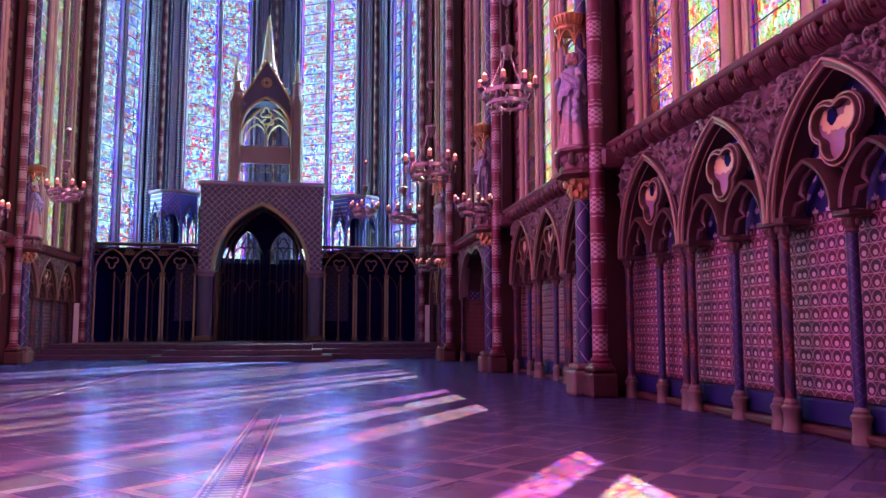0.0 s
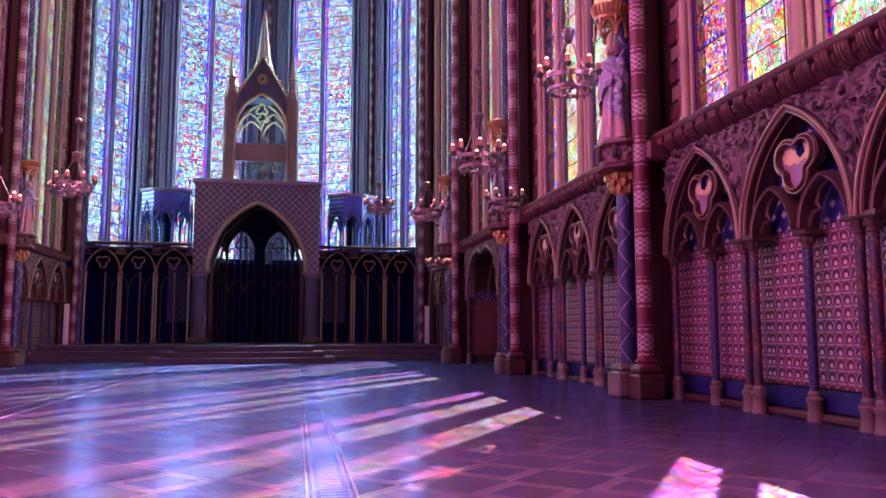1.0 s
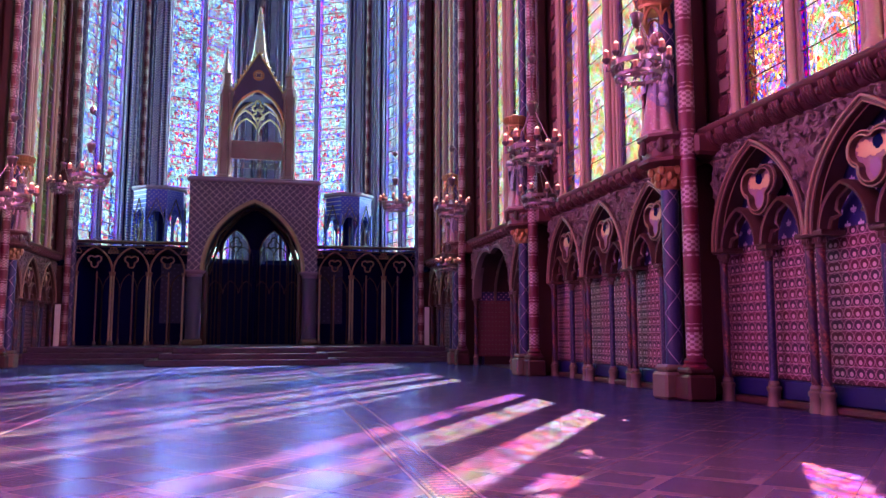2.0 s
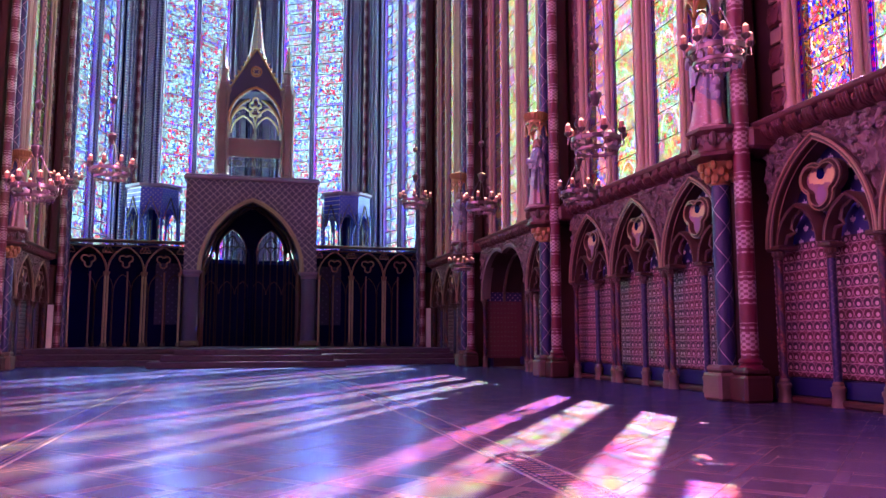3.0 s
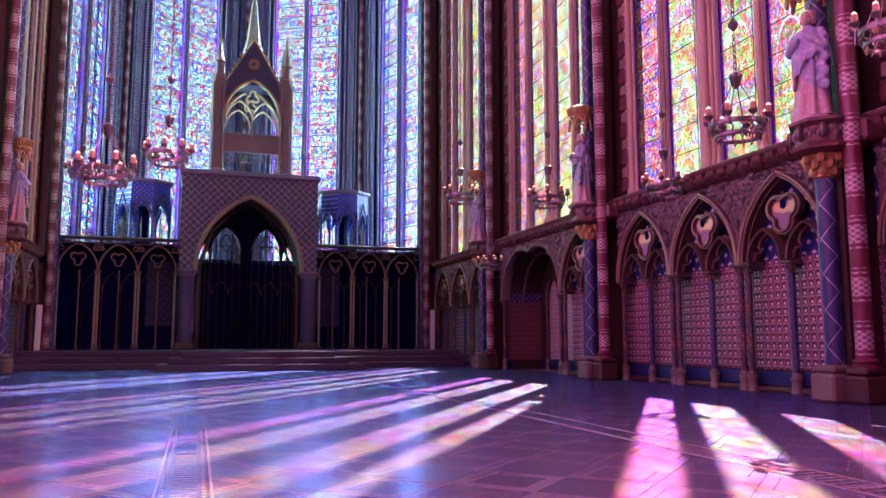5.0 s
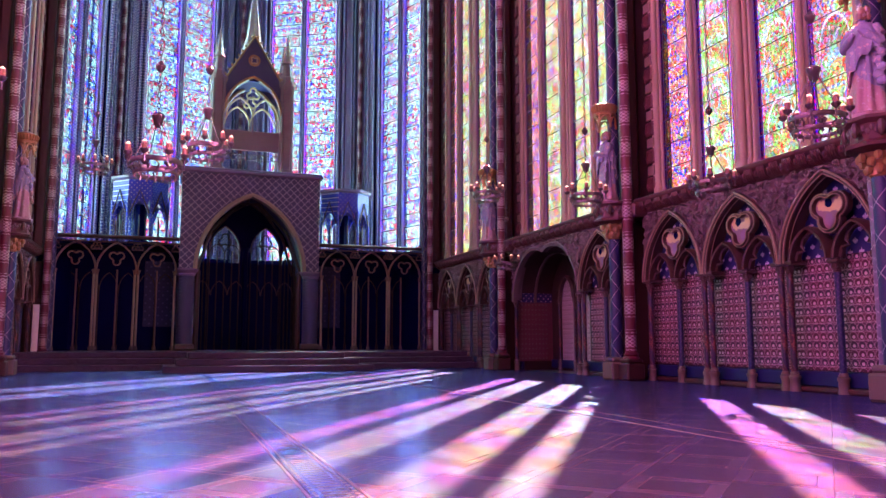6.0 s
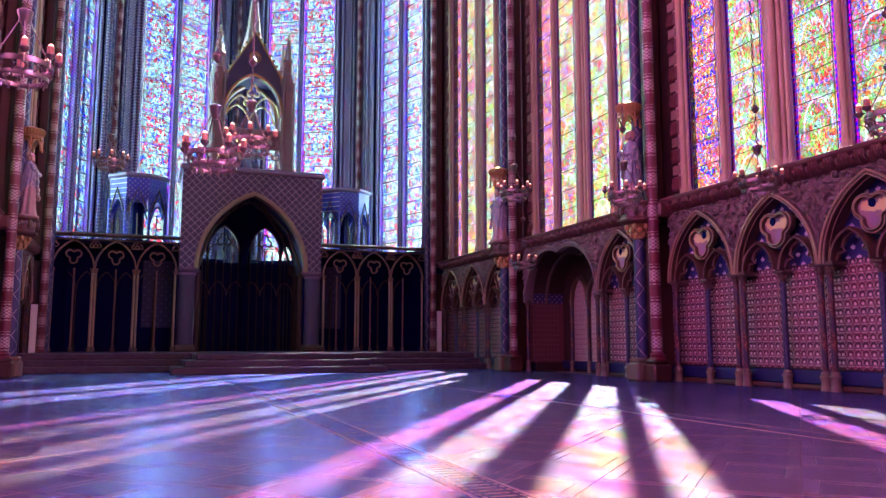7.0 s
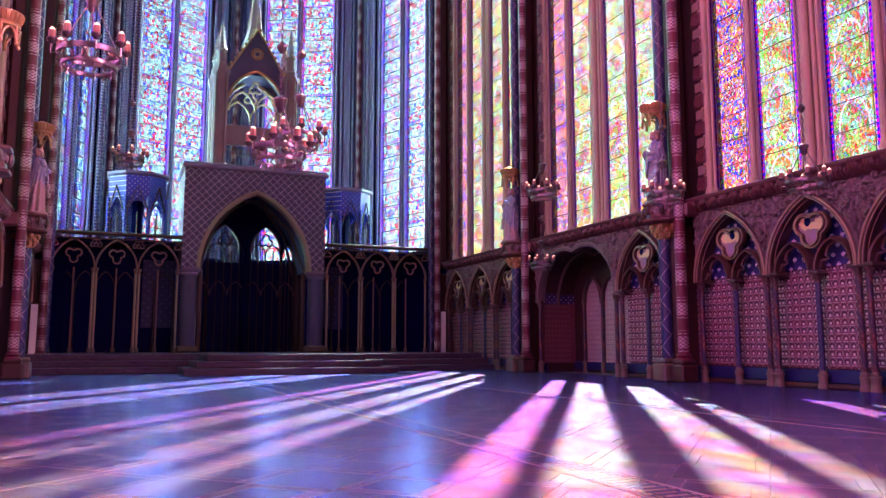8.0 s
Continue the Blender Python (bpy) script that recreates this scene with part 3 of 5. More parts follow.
# apse
for k, ((ax, ay), (bx, by)) in enumerate(zip(APSE[:-1], APSE[1:])):
    length = math.hypot(bx - ax, by - ay)
    m = pose((ax + bx) / 2, (ay + by) / 2, 0, 0, 0, math.degrees(math.atan2(by - ay, bx - ax)) + 180)
    sill = 3.9
    slab("wall_apse_%d" % (k + 1),
         [((-length / 2, 0.0, 0), (length / 2, 0.7, sill - 0.02)), ((-length / 2, 0.0, HEAD), (length / 2, 0.7, TOP))] +
         [((d * 1.62, 0.0, sill - 0.02), (d * (length / 2 + 0.1), 0.7, HEAD)) for d in (-1, 1)],
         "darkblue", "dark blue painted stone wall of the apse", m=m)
    number += 1
    w = thing("window_%d" % number, "tall apse window of pale blue and red stained glass in two lights", "window", m, kind="structure")
    for x in (-0.73, 0.73):
        lancet(w, x, 0.63, sill, HEAD, 0.30, "glass_apse", "pale blue, white and red stained glass", PANES)
    mull = part("mullion", Mesh().box((-0.10, 0.14, sill), (0.10, 0.45, HEAD), 0.02), M["apsepier"], w)
    shafts("shaft", [(0, 0.10, 0.06)], sill, HEAD, "apsepier", mull)
    for d in (-1, 1):
        jamb = part("jamb", Mesh().box((d * 1.36, 0.2, sill), (d * 1.62, 0.5, HEAD)), M["apsepier"], w)
        shafts("shaft", [(d * 1.44, 0.12, 0.06), (d * 1.58, -0.03, 0.07), (d * 1.80, -0.06, 0.05)], sill, HEAD, "apsepier", jamb)
        part("painted_strip", Mesh().box((d * 1.70, -0.05, sill), (d * 2.12, 0.02, HEAD), 0.02), M["apsepier"], w)

# west end, vault: unseen, added to keep stray light out
slab("wall_west", [((-7.2, -2.6, 0), (7.2, -1.7, TOP + 3))], "stone_dark", "unseen plain wall added to close the west end against light")
s = Mesh()
arch = pointed(13.6, 7.0, 12, 0, TOP - 0.6)
s.loft([[(a, y, b) for a, b in arch] for y in (-2.2, 10.0, 22.0, 36.4)], closed=False)
s.loft([[(a, y, b + 0.2) for a, b in arch] for y in (-2.2, 10.0, 22.0, 36.4)], closed=False)
s.add([(a, 36.4, b) for a, b in arch], [tuple(range(len(arch)))])
tagged(part("ceiling", s, M["vault"]), "unseen blue pointed vault added to close the chapel overhead", "ceiling", kind="structure")

# floor
slab("floor", [((-7.8, -2.6, -0.3), (7.8, 36.5, -0.0035))], "joint", "worn grey stone floor with patterned tiles", "floor")

# steps to the apse
def steps():
    t = thing("altar_steps", "broad grey stone steps leading up to the choir screen", "steps", kind="structure")
    for k in range(3):
        part("step", Mesh().box((-5.9, 24.15 + 0.42 * k, 0 if k == 0 else 0.15 * k), (5.9, 35.0 if k == 2 else 25.4, 0.15 * (k + 1)), 0.02), M["step"], t)
    for k in range(3):
        h = 2.45 - 0.28 * k
        part("step", Mesh().box((-h, 22.25 + 0.45 * k, 0.15 * k + 0.002), (h, 24.9, 0.15 * (k + 1) + 0.003), 0.02), M["step"], t)


steps()


# ---- piers ----
def foliage(s, r, z0, z1, n, size, seed):
    rng = random.Random(seed)
    for row in range(3):
        z = z0 + (z1 - z0) * (row + 0.5) / 3
        rr = r * (1.0 + 0.28 * row)
        for k in range(n):
            a = 2 * math.pi * (k + 0.5 * row) / n
            s.blob((rr * math.cos(a), rr * math.sin(a), z + rng.uniform(-0.01, 0.01)), (size, size, size * 1.3))
    return s


def pier(m, top=HEAD, statue=True, near=1):
    p = thing("compound_pier", "clustered stone pier with a blue shaft between red and white banded shafts", "pier", m, group="piers of the nave", kind="structure")
    part("pier_core", Mesh().box((-0.62, 0.14, 3.1), (0.62, 0.42, top), 0.02), M["stone_dark"], p)
    part("pier_core", Mesh().box((-0.15 - 0.08 * near, -0.28, 0), (0.15 - 0.08 * near, 0.32, 3.0), 0.05).box((-0.24 - 0.08 * near, -0.22, 3.2), (0.24 - 0.08 * near, 0.139, top), 0.08), M["plinth"], p)
    part("hanging", Mesh().box((-0.362, 0.266, 0.30), (0.362, 0.295, 1.86)), M["scallop"], p, "painted rows of pale rings on dark red")
    part("lily_panel", Mesh().box((-0.362, 0.270, 1.86), (0.362, 0.295, 3.05)), M["fleur"], p)
    part("dado_band", Mesh().box((-0.362, 0.205, 0.0), (0.362, 0.295, 0.280), 0.015), M["band"], p)
    sh = part("red_shaft", Mesh().lathe([(0.10, 0.40), (0.10, top)], 20), M["red"], p, "red shaft banded in cream", pose(near * 0.36, -0.33, 0))
    part("shaft_foot", Mesh().lathe([(0.15, 0.38), (0.15, 0.41), (0.12, 0.44), (0.14, 0.47), (0.105, 0.51)], 20), M["red"], sh)
    part("plinth", Mesh().box((-0.17, -0.19, 0), (0.17, 0.18, 0.31), 0.03).box((-0.15, -0.17, 0.31), (0.15, 0.16, 0.40), 0.03), M["plinth"], p, "", pose(near * 0.36, -0.33, 0))
    part("rear_shaft", Mesh().lathe([(0.12, 0), (0.12, 0.36), (0.075, 0.42), (0.075, top)], 14), M["lilac"], p, "slim lilac-grey patterned shaft", pose(-near * 0.30, -0.18, 0))
    if not statue:
        part("blue_shaft", Mesh().lathe([(0.105, 0.40), (0.105, top)], 22), M["blue"], p, "blue shaft with a pale lattice", pose(0, -0.39, 0))
        part("plinth", Mesh().box((-0.18, -0.21, 0), (0.18, 0.30, 0.40), 0.03), M["plinth"], p, "", pose(0, -0.39, 0))
        return p
    part("blue_shaft", Mesh().lathe([(0.108, 0.40), (0.108, 2.66)], 22), M["blue"], p, "blue shaft with a pale lattice", pose(0, -0.40, 0))
    part("blue_shaft", Mesh().lathe([(0.105, 3.2), (0.105, top)], 22), M["blue"], p, "", pose(0, -0.37, 0))
    part("plinth", Mesh().box((-0.185, -0.22, 0), (0.185, 0.30, 0.33), 0.03).box((-0.16, -0.19, 0.33), (0.16, 0.26, 0.42), 0.03), M["base"], p, "", pose(0, -0.41, 0))
    cap = Mesh().lathe([(0.11, 2.62), (0.13, 2.64), (0.12, 2.68), (0.18, 2.84), (0.22, 2.90)], 16)
    foliage(cap, 0.145, 2.68, 2.88, 7, 0.05, 3)
    part("capital", cap, M["gold"], p, "gilded leafy capital", pose(0, -0.40, 0))
    con = Mesh().lathe([(0.25, 2.90), (0.40, 2.95), (0.41, 2.99), (0.36, 3.01), (0.34, 3.04), (0.35, 3.22), (0.39, 3.25), (0.41, 3.27), (0.41, 3.31)], 8, turn=math.pi / 8)
    part("console", con, M["cornice"], p, "dark carved bracket with a moulded rim", pose(0, -0.38, 0))
    part("impost", Mesh().box((-0.52, -0.30, 3.00), (0.52, 0.2, 3.27), 0.04), M["cornice"], p)
    bead = Mesh()
    for k in range(24):
        a = math.pi * 0.95 + math.pi * 1.1 * (k + 0.5) / 24
        bead.blob((0.335 * math.cos(a), -0.38 + 0.335 * math.sin(a), 3.13 + 0.04 * (k % 2)), (0.03, 0.03, 0.04))
    part("console_carving", bead, M["carved"], p)
    for k in range(5):
        a = math.pi * (1.0 + 0.25 * k)
        part("console_boss", Mesh().blob((0.37 * math.cos(a), -0.38 + 0.37 * math.sin(a), 3.15), (0.05, 0.05, 0.10), 8), M["moulding"], p)
    canopy = Mesh().lathe([(0.17, 4.98), (0.205, 5.00), (0.215, 5.04), (0.20, 5.06), (0.215, 5.09), (0.24, 5.17), (0.245, 5.20), (0.21, 5.22), (0.10, 5.26), (0.02, 5.29)], 24)
    for k in range(24):
        a = 2 * math.pi * k / 24
        canopy.tube([(0.205 * math.cos(a), 0.205 * math.sin(a), 5.06), (0.222 * math.cos(a), 0.222 * math.sin(a), 5.10), (0.246 * math.cos(a), 0.246 * math.sin(a), 5.18)], [0.010, 0.014, 0.016], 5)
    for k in range(6):
        a0, a1 = 2 * math.pi * k / 6, 2 * math.pi * (k + 1) / 6
        pts = []
        for j in range(9):
            f = j / 8
            a = a0 + (a1 - a0) * f
            pts.append((0.205 * math.cos(a), 0.205 * math.sin(a), 4.80 + 0.17 * math.sin(math.pi * f) ** 0.7))
        canopy.tube(pts, 0.020, 6)
        canopy.blob((0.21 * math.cos(a0), 0.21 * math.sin(a0), 4.78), (0.03, 0.03, 0.045), 6)
        canopy.tube([(0.2 * math.cos(a0), 0.2 * math.sin(a0), 4.82), (0.2 * math.cos(a0), 0.2 * math.sin(a0), 5.02)], 0.018, 6)
        for j in range(4):
            f = (j + 0.5) / 4
            canopy.blob(((0.175 - 0.1 * f) * math.cos(a0), (0.175 - 0.1 * f) * math.sin(a0), 5.13 + 0.12 * f), (0.022, 0.022, 0.03), 5)
    part("canopy", canopy, M["gold"], p, "gilded canopy of small arches", pose(0, -0.55, 0))
    return p


block = Mesh().box((-0.13, 0.0, -0.14), (0.13, 0.06, 0.14), 0.03)
block.sweep(trefoil(0, 0, 0.10, 0.5, 4, 6), [(-0.014, -0.012), (0.014, -0.012), (0.014, 0.004), (-0.014, 0.004)], True)
BLOCK = block.mesh("carved_block", M["cornice"])
GAP = Mesh().box((-0.10, 0.0, -0.09), (0.10, 0.04, 0.09), 0.01).mesh("pale_block", M["stone"])
def blocks(p):
    for k in (-1, 1):
        for j in range(24):
            part("carved_block", BLOCK, None, p, "", pose(k * 0.52, 0.085, 3.62 + 0.53 * j))
            part("pale_block", GAP, None, p, "", pose(k * 0.52, 0.10, 3.885 + 0.53 * j))
    return p


for near, at in ((1, RIGHT), (-1, LEFT)):
    first = blocks(pier(at(PIER_Y[2]), near=near))
    for y in PIER_Y[3:5]:
        copy_thing(first, at(y))
    blocks(pier(at(PIER_Y[5]), statue=False, near=near))


# ---- blind arcade ----
def column(parent, name, x, y, r, z0, z1, material, label):
    c = part(name, Mesh().lathe([(r, z0 + 0.16), (r, z1 - 0.14)], 14), M[material], parent, label, pose(x, y, 0))
    part("base", Mesh().lathe([(r * 1.75, 0.0), (r * 1.75, 0.05), (r * 1.55, 0.07), (r * 1.5, 0.18), (r * 1.8, 0.20), (r * 1.8, 0.23), (r * 1.3, 0.25), (r * 1.4, 0.27), (r, 0.30)], 12), M["base"], c, "", pose(0, 0, z0 - 0.02))
    cap = Mesh().lathe([(r, 0.0), (r * 1.25, 0.015), (r * 1.05, 0.03), (r * 1.6, 0.12), (r * 1.9, 0.13), (r * 1.9, 0.17)], 12)
    for k in range(7):
        a = 2 * math.pi * k / 7
        cap.blob((r * 1.4 * math.cos(a), r * 1.4 * math.sin(a), 0.085), (r * 0.4, r * 0.4, 0.035), 5)
    part("capital", cap, M["moulding"], c, "", pose(0, 0, z1 - 0.15))


def carved_panel(arch, z_top, y, seed, half):
    """Stone over an arch, carved all over with scrolls and leaves."""
    s = Mesh()
    cols, rows = 84, 36
    grid = []
    for i in range(cols + 1):
        x = -half + 2 * half * i / cols
        low = arch[0][1]
        for (a, b), (c, d) in zip(arch[:-1], arch[1:]):
            if a <= x <= c:
                low = b + (d - b) * (x - a) / max(c - a, 1e-6)
        low = min(low, z_top - 0.01)
        for j in range(rows + 1):
            z = low + (z_top - low) * j / rows
            e = min(1.0, (z - low) / 0.03, (z_top - z) / 0.03)
            q = Vector((x * 9.0 + seed, z * 9.0, seed * 0.7))
            h = noise.noise(q) * 0.5 + abs(noise.noise(q * 2.1)) * 0.9 + math.sin(9 * noise.noise(q * 0.8)) * 0.35
            grid.append((x, y - 0.085 * max(-0.2, min(1.1, h + 0.05)) * e, z))
    n = rows + 1
    faces = [(i * n + j, (i + 1) * n + j, (i + 1) * n + j + 1, i * n + j + 1) for i in range(cols) for j in range(rows)]
    s.add(grid, faces)
    over_arch(s, [p for p in arch], z_top, y + 0.03, y + 0.2)
    # scrolls and leaves standing free of the ground
    rng = random.Random(int(seed * 10))

    def low_at(x):
        for (a, b), (c, d) in zip(arch[:-1], arch[1:]):
            if a <= x <= c:
                return b + (d - b) * (x - a) / max(c - a, 1e-6)
        return arch[0][1]

    made = 0
    for _ in range(1500):
        x, z, r = rng.uniform(-half + 0.06, half - 0.06), rng.uniform(arch[0][1], z_top), rng.uniform(0.045, 0.085)
        if z - low_at(x) < r + 0.02 or z > z_top - r * 0.8 or low_at(max(-half, x - r)) > z or low_at(min(half, x + r)) > z:
            continue
        made += 1
        if made > 46 * half / 0.8:
            break
        a0, way = rng.uniform(0, 6.3), rng.choice((-1, 1))
        if made % 3 == 0:
            s.tube([(x + r * (1 - 0.14 * k) * math.cos(a0 + way * 0.8 * k), y - 0.06 - 0.005 * k, z + r * (1 - 0.14 * k) * math.sin(a0 + way * 0.8 * k)) for k in range(8)], [0.012, 0.015, 0.016, 0.016, 0.015, 0.014, 0.014, 0.02], 6)
        else:
            for k in range(3):
                aa = a0 + (k - 1) * 0.7
                s.blob((x + 0.5 * r * math.cos(aa), y - 0.06, z + 0.5 * r * math.sin(aa)), (r * 0.34, 0.022, r * 0.34), 6)
    return s


MOULD = [(0.0, -0.03), (0.0, 0.24), (0.055, 0.24), (0.055, 0.09), (0.035, 0.06), (0.07, 0.03), (0.075, -0.02), (0.05, -0.05), (0.025, -0.055)]


def blind_arch(m, seed):
    t = thing("blind_arch", "pointed blind arch with a trefoil medallion over a painted scallop hanging", "arch", m, group="blind arcade of the dado", kind="structure")
    t.matrix_basis = m @ Matrix.Diagonal((1.0875, 1, 1, 1))
    spring = 1.80
    big = pointed(1.44, 1.13, 14, 0, spring)
    part("hanging", Mesh().box((-0.8, 0.262, 0.30), (0.8, 0.29, 1.86)), M["scallop"], t, "painted rows of pale rings on dark red")
    part("lily_panel", Mesh().box((-0.8, 0.266, 1.86), (0.8, 0.29, 3.05)), M["fleur"], t, "deep blue ground with pale lilies")
    part("dado_band", Mesh().box((-0.8, 0.20, 0.08), (0.8, 0.295, 0.285), 0.015), M["band"], t)
    part("kerb", Mesh().box((-0.8, 0.10, 0.0), (0.8, 0.295, 0.075), 0.02), M["plinth"], t)
    part("arch_moulding", Mesh().sweep(big, MOULD), M["moulding"], t, "brown moulded stone with gilded edges")
    for w, h, y, r in ((1.56, 1.20, -0.058, 0.016), (1.47, 1.145, -0.045, 0.008), (1.43, 1.12, 0.04, 0.007)):
        part("arch_fillet", Mesh().tube([(a, y, b) for a, b in pointed(w, h, 14, 0, spring)], r, 6), M["gilt"], t, "gilded roll")
    outer = pointed(1.56, 1.21, 16, 0, spring)
    part("spandrel", carved_panel([(-0.8, spring)] + outer + [(0.8, spring)], 3.10, 0.03, seed, 0.8), M["carved"], t, "grey stone carved with scrolling leaves")
    small = [(0.0, -0.01), (0.0, 0.2), (0.045, 0.2), (0.05, 0.03), (0.03, -0.02)]
    for k in (-1, 1):
        part("arch_fillet", Mesh().tube([(a, -0.008, b) for a, b in pointed(0.60, 0.455, 9, k * 0.36, spring)], 0.006, 6), M["gilt"], t)
        sub = part("sub_arch", Mesh().sweep(pointed(0.58, 0.44, 9, k * 0.36, spring), small), M["moulding"], t)
        cusp = Mesh()
        for e in (-1, 1):
            cx = k * 0.36 + e * 0.20
            cusp.tube([(cx + e * 0.09, 0.10, spring + 0.02), (cx + e * 0.04, 0.10, spring + 0.14), (cx - e * 0.07, 0.10, spring + 0.16), (cx - e * 0.02, 0.10, spring + 0.22), (cx - e * 0.06, 0.10, spring + 0.34), (k * 0.36, 0.10, spring + 0.42)], [0.03, 0.028, 0.012, 0.024, 0.024, 0.02], 7)
        part("cusp", cusp, M["moulding"], sub)
    tref = trefoil(0, 2.45, 0.285, math.pi * 1.5, 3, 12, 0.45, 0.62, 98)
    part("medallion_frame", Mesh().sweep(tref, [(-0.012, 0.04), (-0.012, 0.12), (0.045, 0.12), (0.047, 0.02), (0.034, 0.0), (0.016, 0.03)], True), M["moulding"], t)
    for out, y in ((0.0, 0.02), (0.040, -0.002)):
        part("medallion_edge", Mesh().sweep(tref, [(out - 0.006, y - 0.006), (out - 0.006, y + 0.006), (out + 0.006, y + 0.006), (out + 0.006, y - 0.006)], True), M["gilt"], t)
    disc = Mesh()
    n = len(tref)
    disc.add([(a, 0.075, b) for a, b in tref] + [(0, 0.07, 2.46)], [(i, (i + 1) % n, n) for i in range(n)])
    disc.add([(a, 0.10, b) for a, b in tref], [tuple(range(n))])
    med = part("medallion", disc, M["mauve"], t, "worn mauve and gold painted medallion")
    rng = random.Random(seed)

    def patch(mat, cx, cz, w, h, y, teeth):
        """A ragged field of old paint."""
        pts = []
        for i in range(22):
            a = 2 * math.pi * i / 22
            k = rng.uniform(0.80, 1.0) * (0.78 if teeth and i % 3 == 0 else 1.0)
            pts.append((cx + w * k * math.cos(a), y, cz + h * k * math.sin(a)))
        part("painted_patch", Mesh().add(pts + [(p[0], y + 0.004, p[2]) for p in pts], [tuple(range(22)), tuple(range(22, 44))[::-1]]), M[mat], med)

    for e in (-1, 1):
        patch("goldleaf", e * 0.125, 2.53 + rng.uniform(-0.02, 0.02), rng.uniform(0.09, 0.13), rng.uniform(0.08, 0.12), 0.066, True)
    patch("goldleaf", rng.uniform(-0.05, 0.05), 2.49, 0.12, 0.06, 0.064, True)
    patch("darkblue", rng.uniform(-0.08, 0.08), 2.56, 0.06, 0.075, 0.058, False)
    patch("frieze", rng.uniform(-0.03, 0.03), 2.33, 0.07, 0.10, 0.058, False)
    for k in (-1, 1):
        column(t, "twisted_colonnette", k * 0.722, 0.05, 0.044, 0.0, 1.80, "twist", "slim shaft painted with a spiral")
        part("impost", Mesh().box((k * 0.61, -0.04, 1.77), (k * 0.80, 0.24, 1.83), 0.012), M["moulding"], t)
    column(t, "blue_colonnette", 0, 0.12, 0.044, 0.0, 1.76, "slim_blue", "slim dark blue shaft")
    part("impost", Mesh().box((-0.09, 0.02, 1.74), (0.09, 0.24, 1.79), 0.012), M["moulding"], t)
    return t


ARCHES = [blind_arch(RIGHT(PIER_Y[2] + BAY / 2 + 1.74 * k), 3.7 * (k + 2)) for k in (-1, 0, 1)]
for side, at, i in (("south", RIGHT, 1), ("south", RIGHT, 4), ("north", LEFT, 3), ("north", LEFT, 4)):
    for k in (-1, 0, 1):
        copy_thing(ARCHES[(k + 1 + i) % 3], at(PIER_Y[i] + BAY / 2 + 1.74 * k))
copy_thing(ARCHES[1], RIGHT(PIER_Y[3] + BAY / 2 - 1.74))


def cornice(m, x0, x1):
    """The leafy string course over the arcade."""
    t = thing("cornice", "dark red string course carved with bunches of leaves", "cornice", m, group="string course", kind="structure")
    prof = [(0.30, 3.08), (0.0, 3.08), (-0.06, 3.11), (-0.10, 3.16), (-0.11, 3.24), (-0.17, 3.27), (-0.19, 3.30), (-0.19, 3.33), (0.30, 3.36)]
    part("moulding", Mesh().loft([[(x, a, b) for a, b in prof] for x in (x0, x1)], True), M["cornice"], t)
    leaf = Mesh()
    x = x0 + 0.08
    rng = random.Random(5)
    while x < x1 - 0.1:
        for j in range(4):
            xx = x + 0.042 * j
            leaf.tube([(xx, -0.02, 3.10), (xx + 0.012, -0.10, 3.13), (xx + 0.03, -0.155, 3.20), (xx + 0.02, -0.165, 3.265)], [0.014, 0.02, 0.021, 0.015], 6)
        leaf.blob((x + 0.21, -0.11, 3.19 + rng.uniform(-0.01, 0.01)), (0.03, 0.045, 0.05))
        x += 0.262
    part("leaf_carving", leaf, M["cornice"], t)
    # pale broken strip: highlight of the windows above, put in as lighter stone
    rim = Mesh()
    x = x0
    while x < x1 - 0.02:
        w = rng.uniform(0.05, 0.22)
        rim.box((x, -0.197, 3.318 + rng.uniform(0, 0.006)), (min(x + w, x1), -0.17, 3.34), 0.005)
        x += w + rng.uniform(0.005, 0.05)
    part("worn_rim", rim, M["carved"], t, "pale strip for the window-lit top edge")
    return t


C0 = cornice(RIGHT(PIER_Y[2] + BAY / 2), -2.61, 2.61)
for side, at, i in (("south", RIGHT, 1), ("south", RIGHT, 3), ("south", RIGHT, 4), ("north", LEFT, 3), ("north", LEFT, 4), ("north", LEFT, 2)):
    copy_thing(C0, at(PIER_Y[i] + BAY / 2))


# ---- choir screen ----
SCREEN_Y, DAIS = 28.7, 0.455


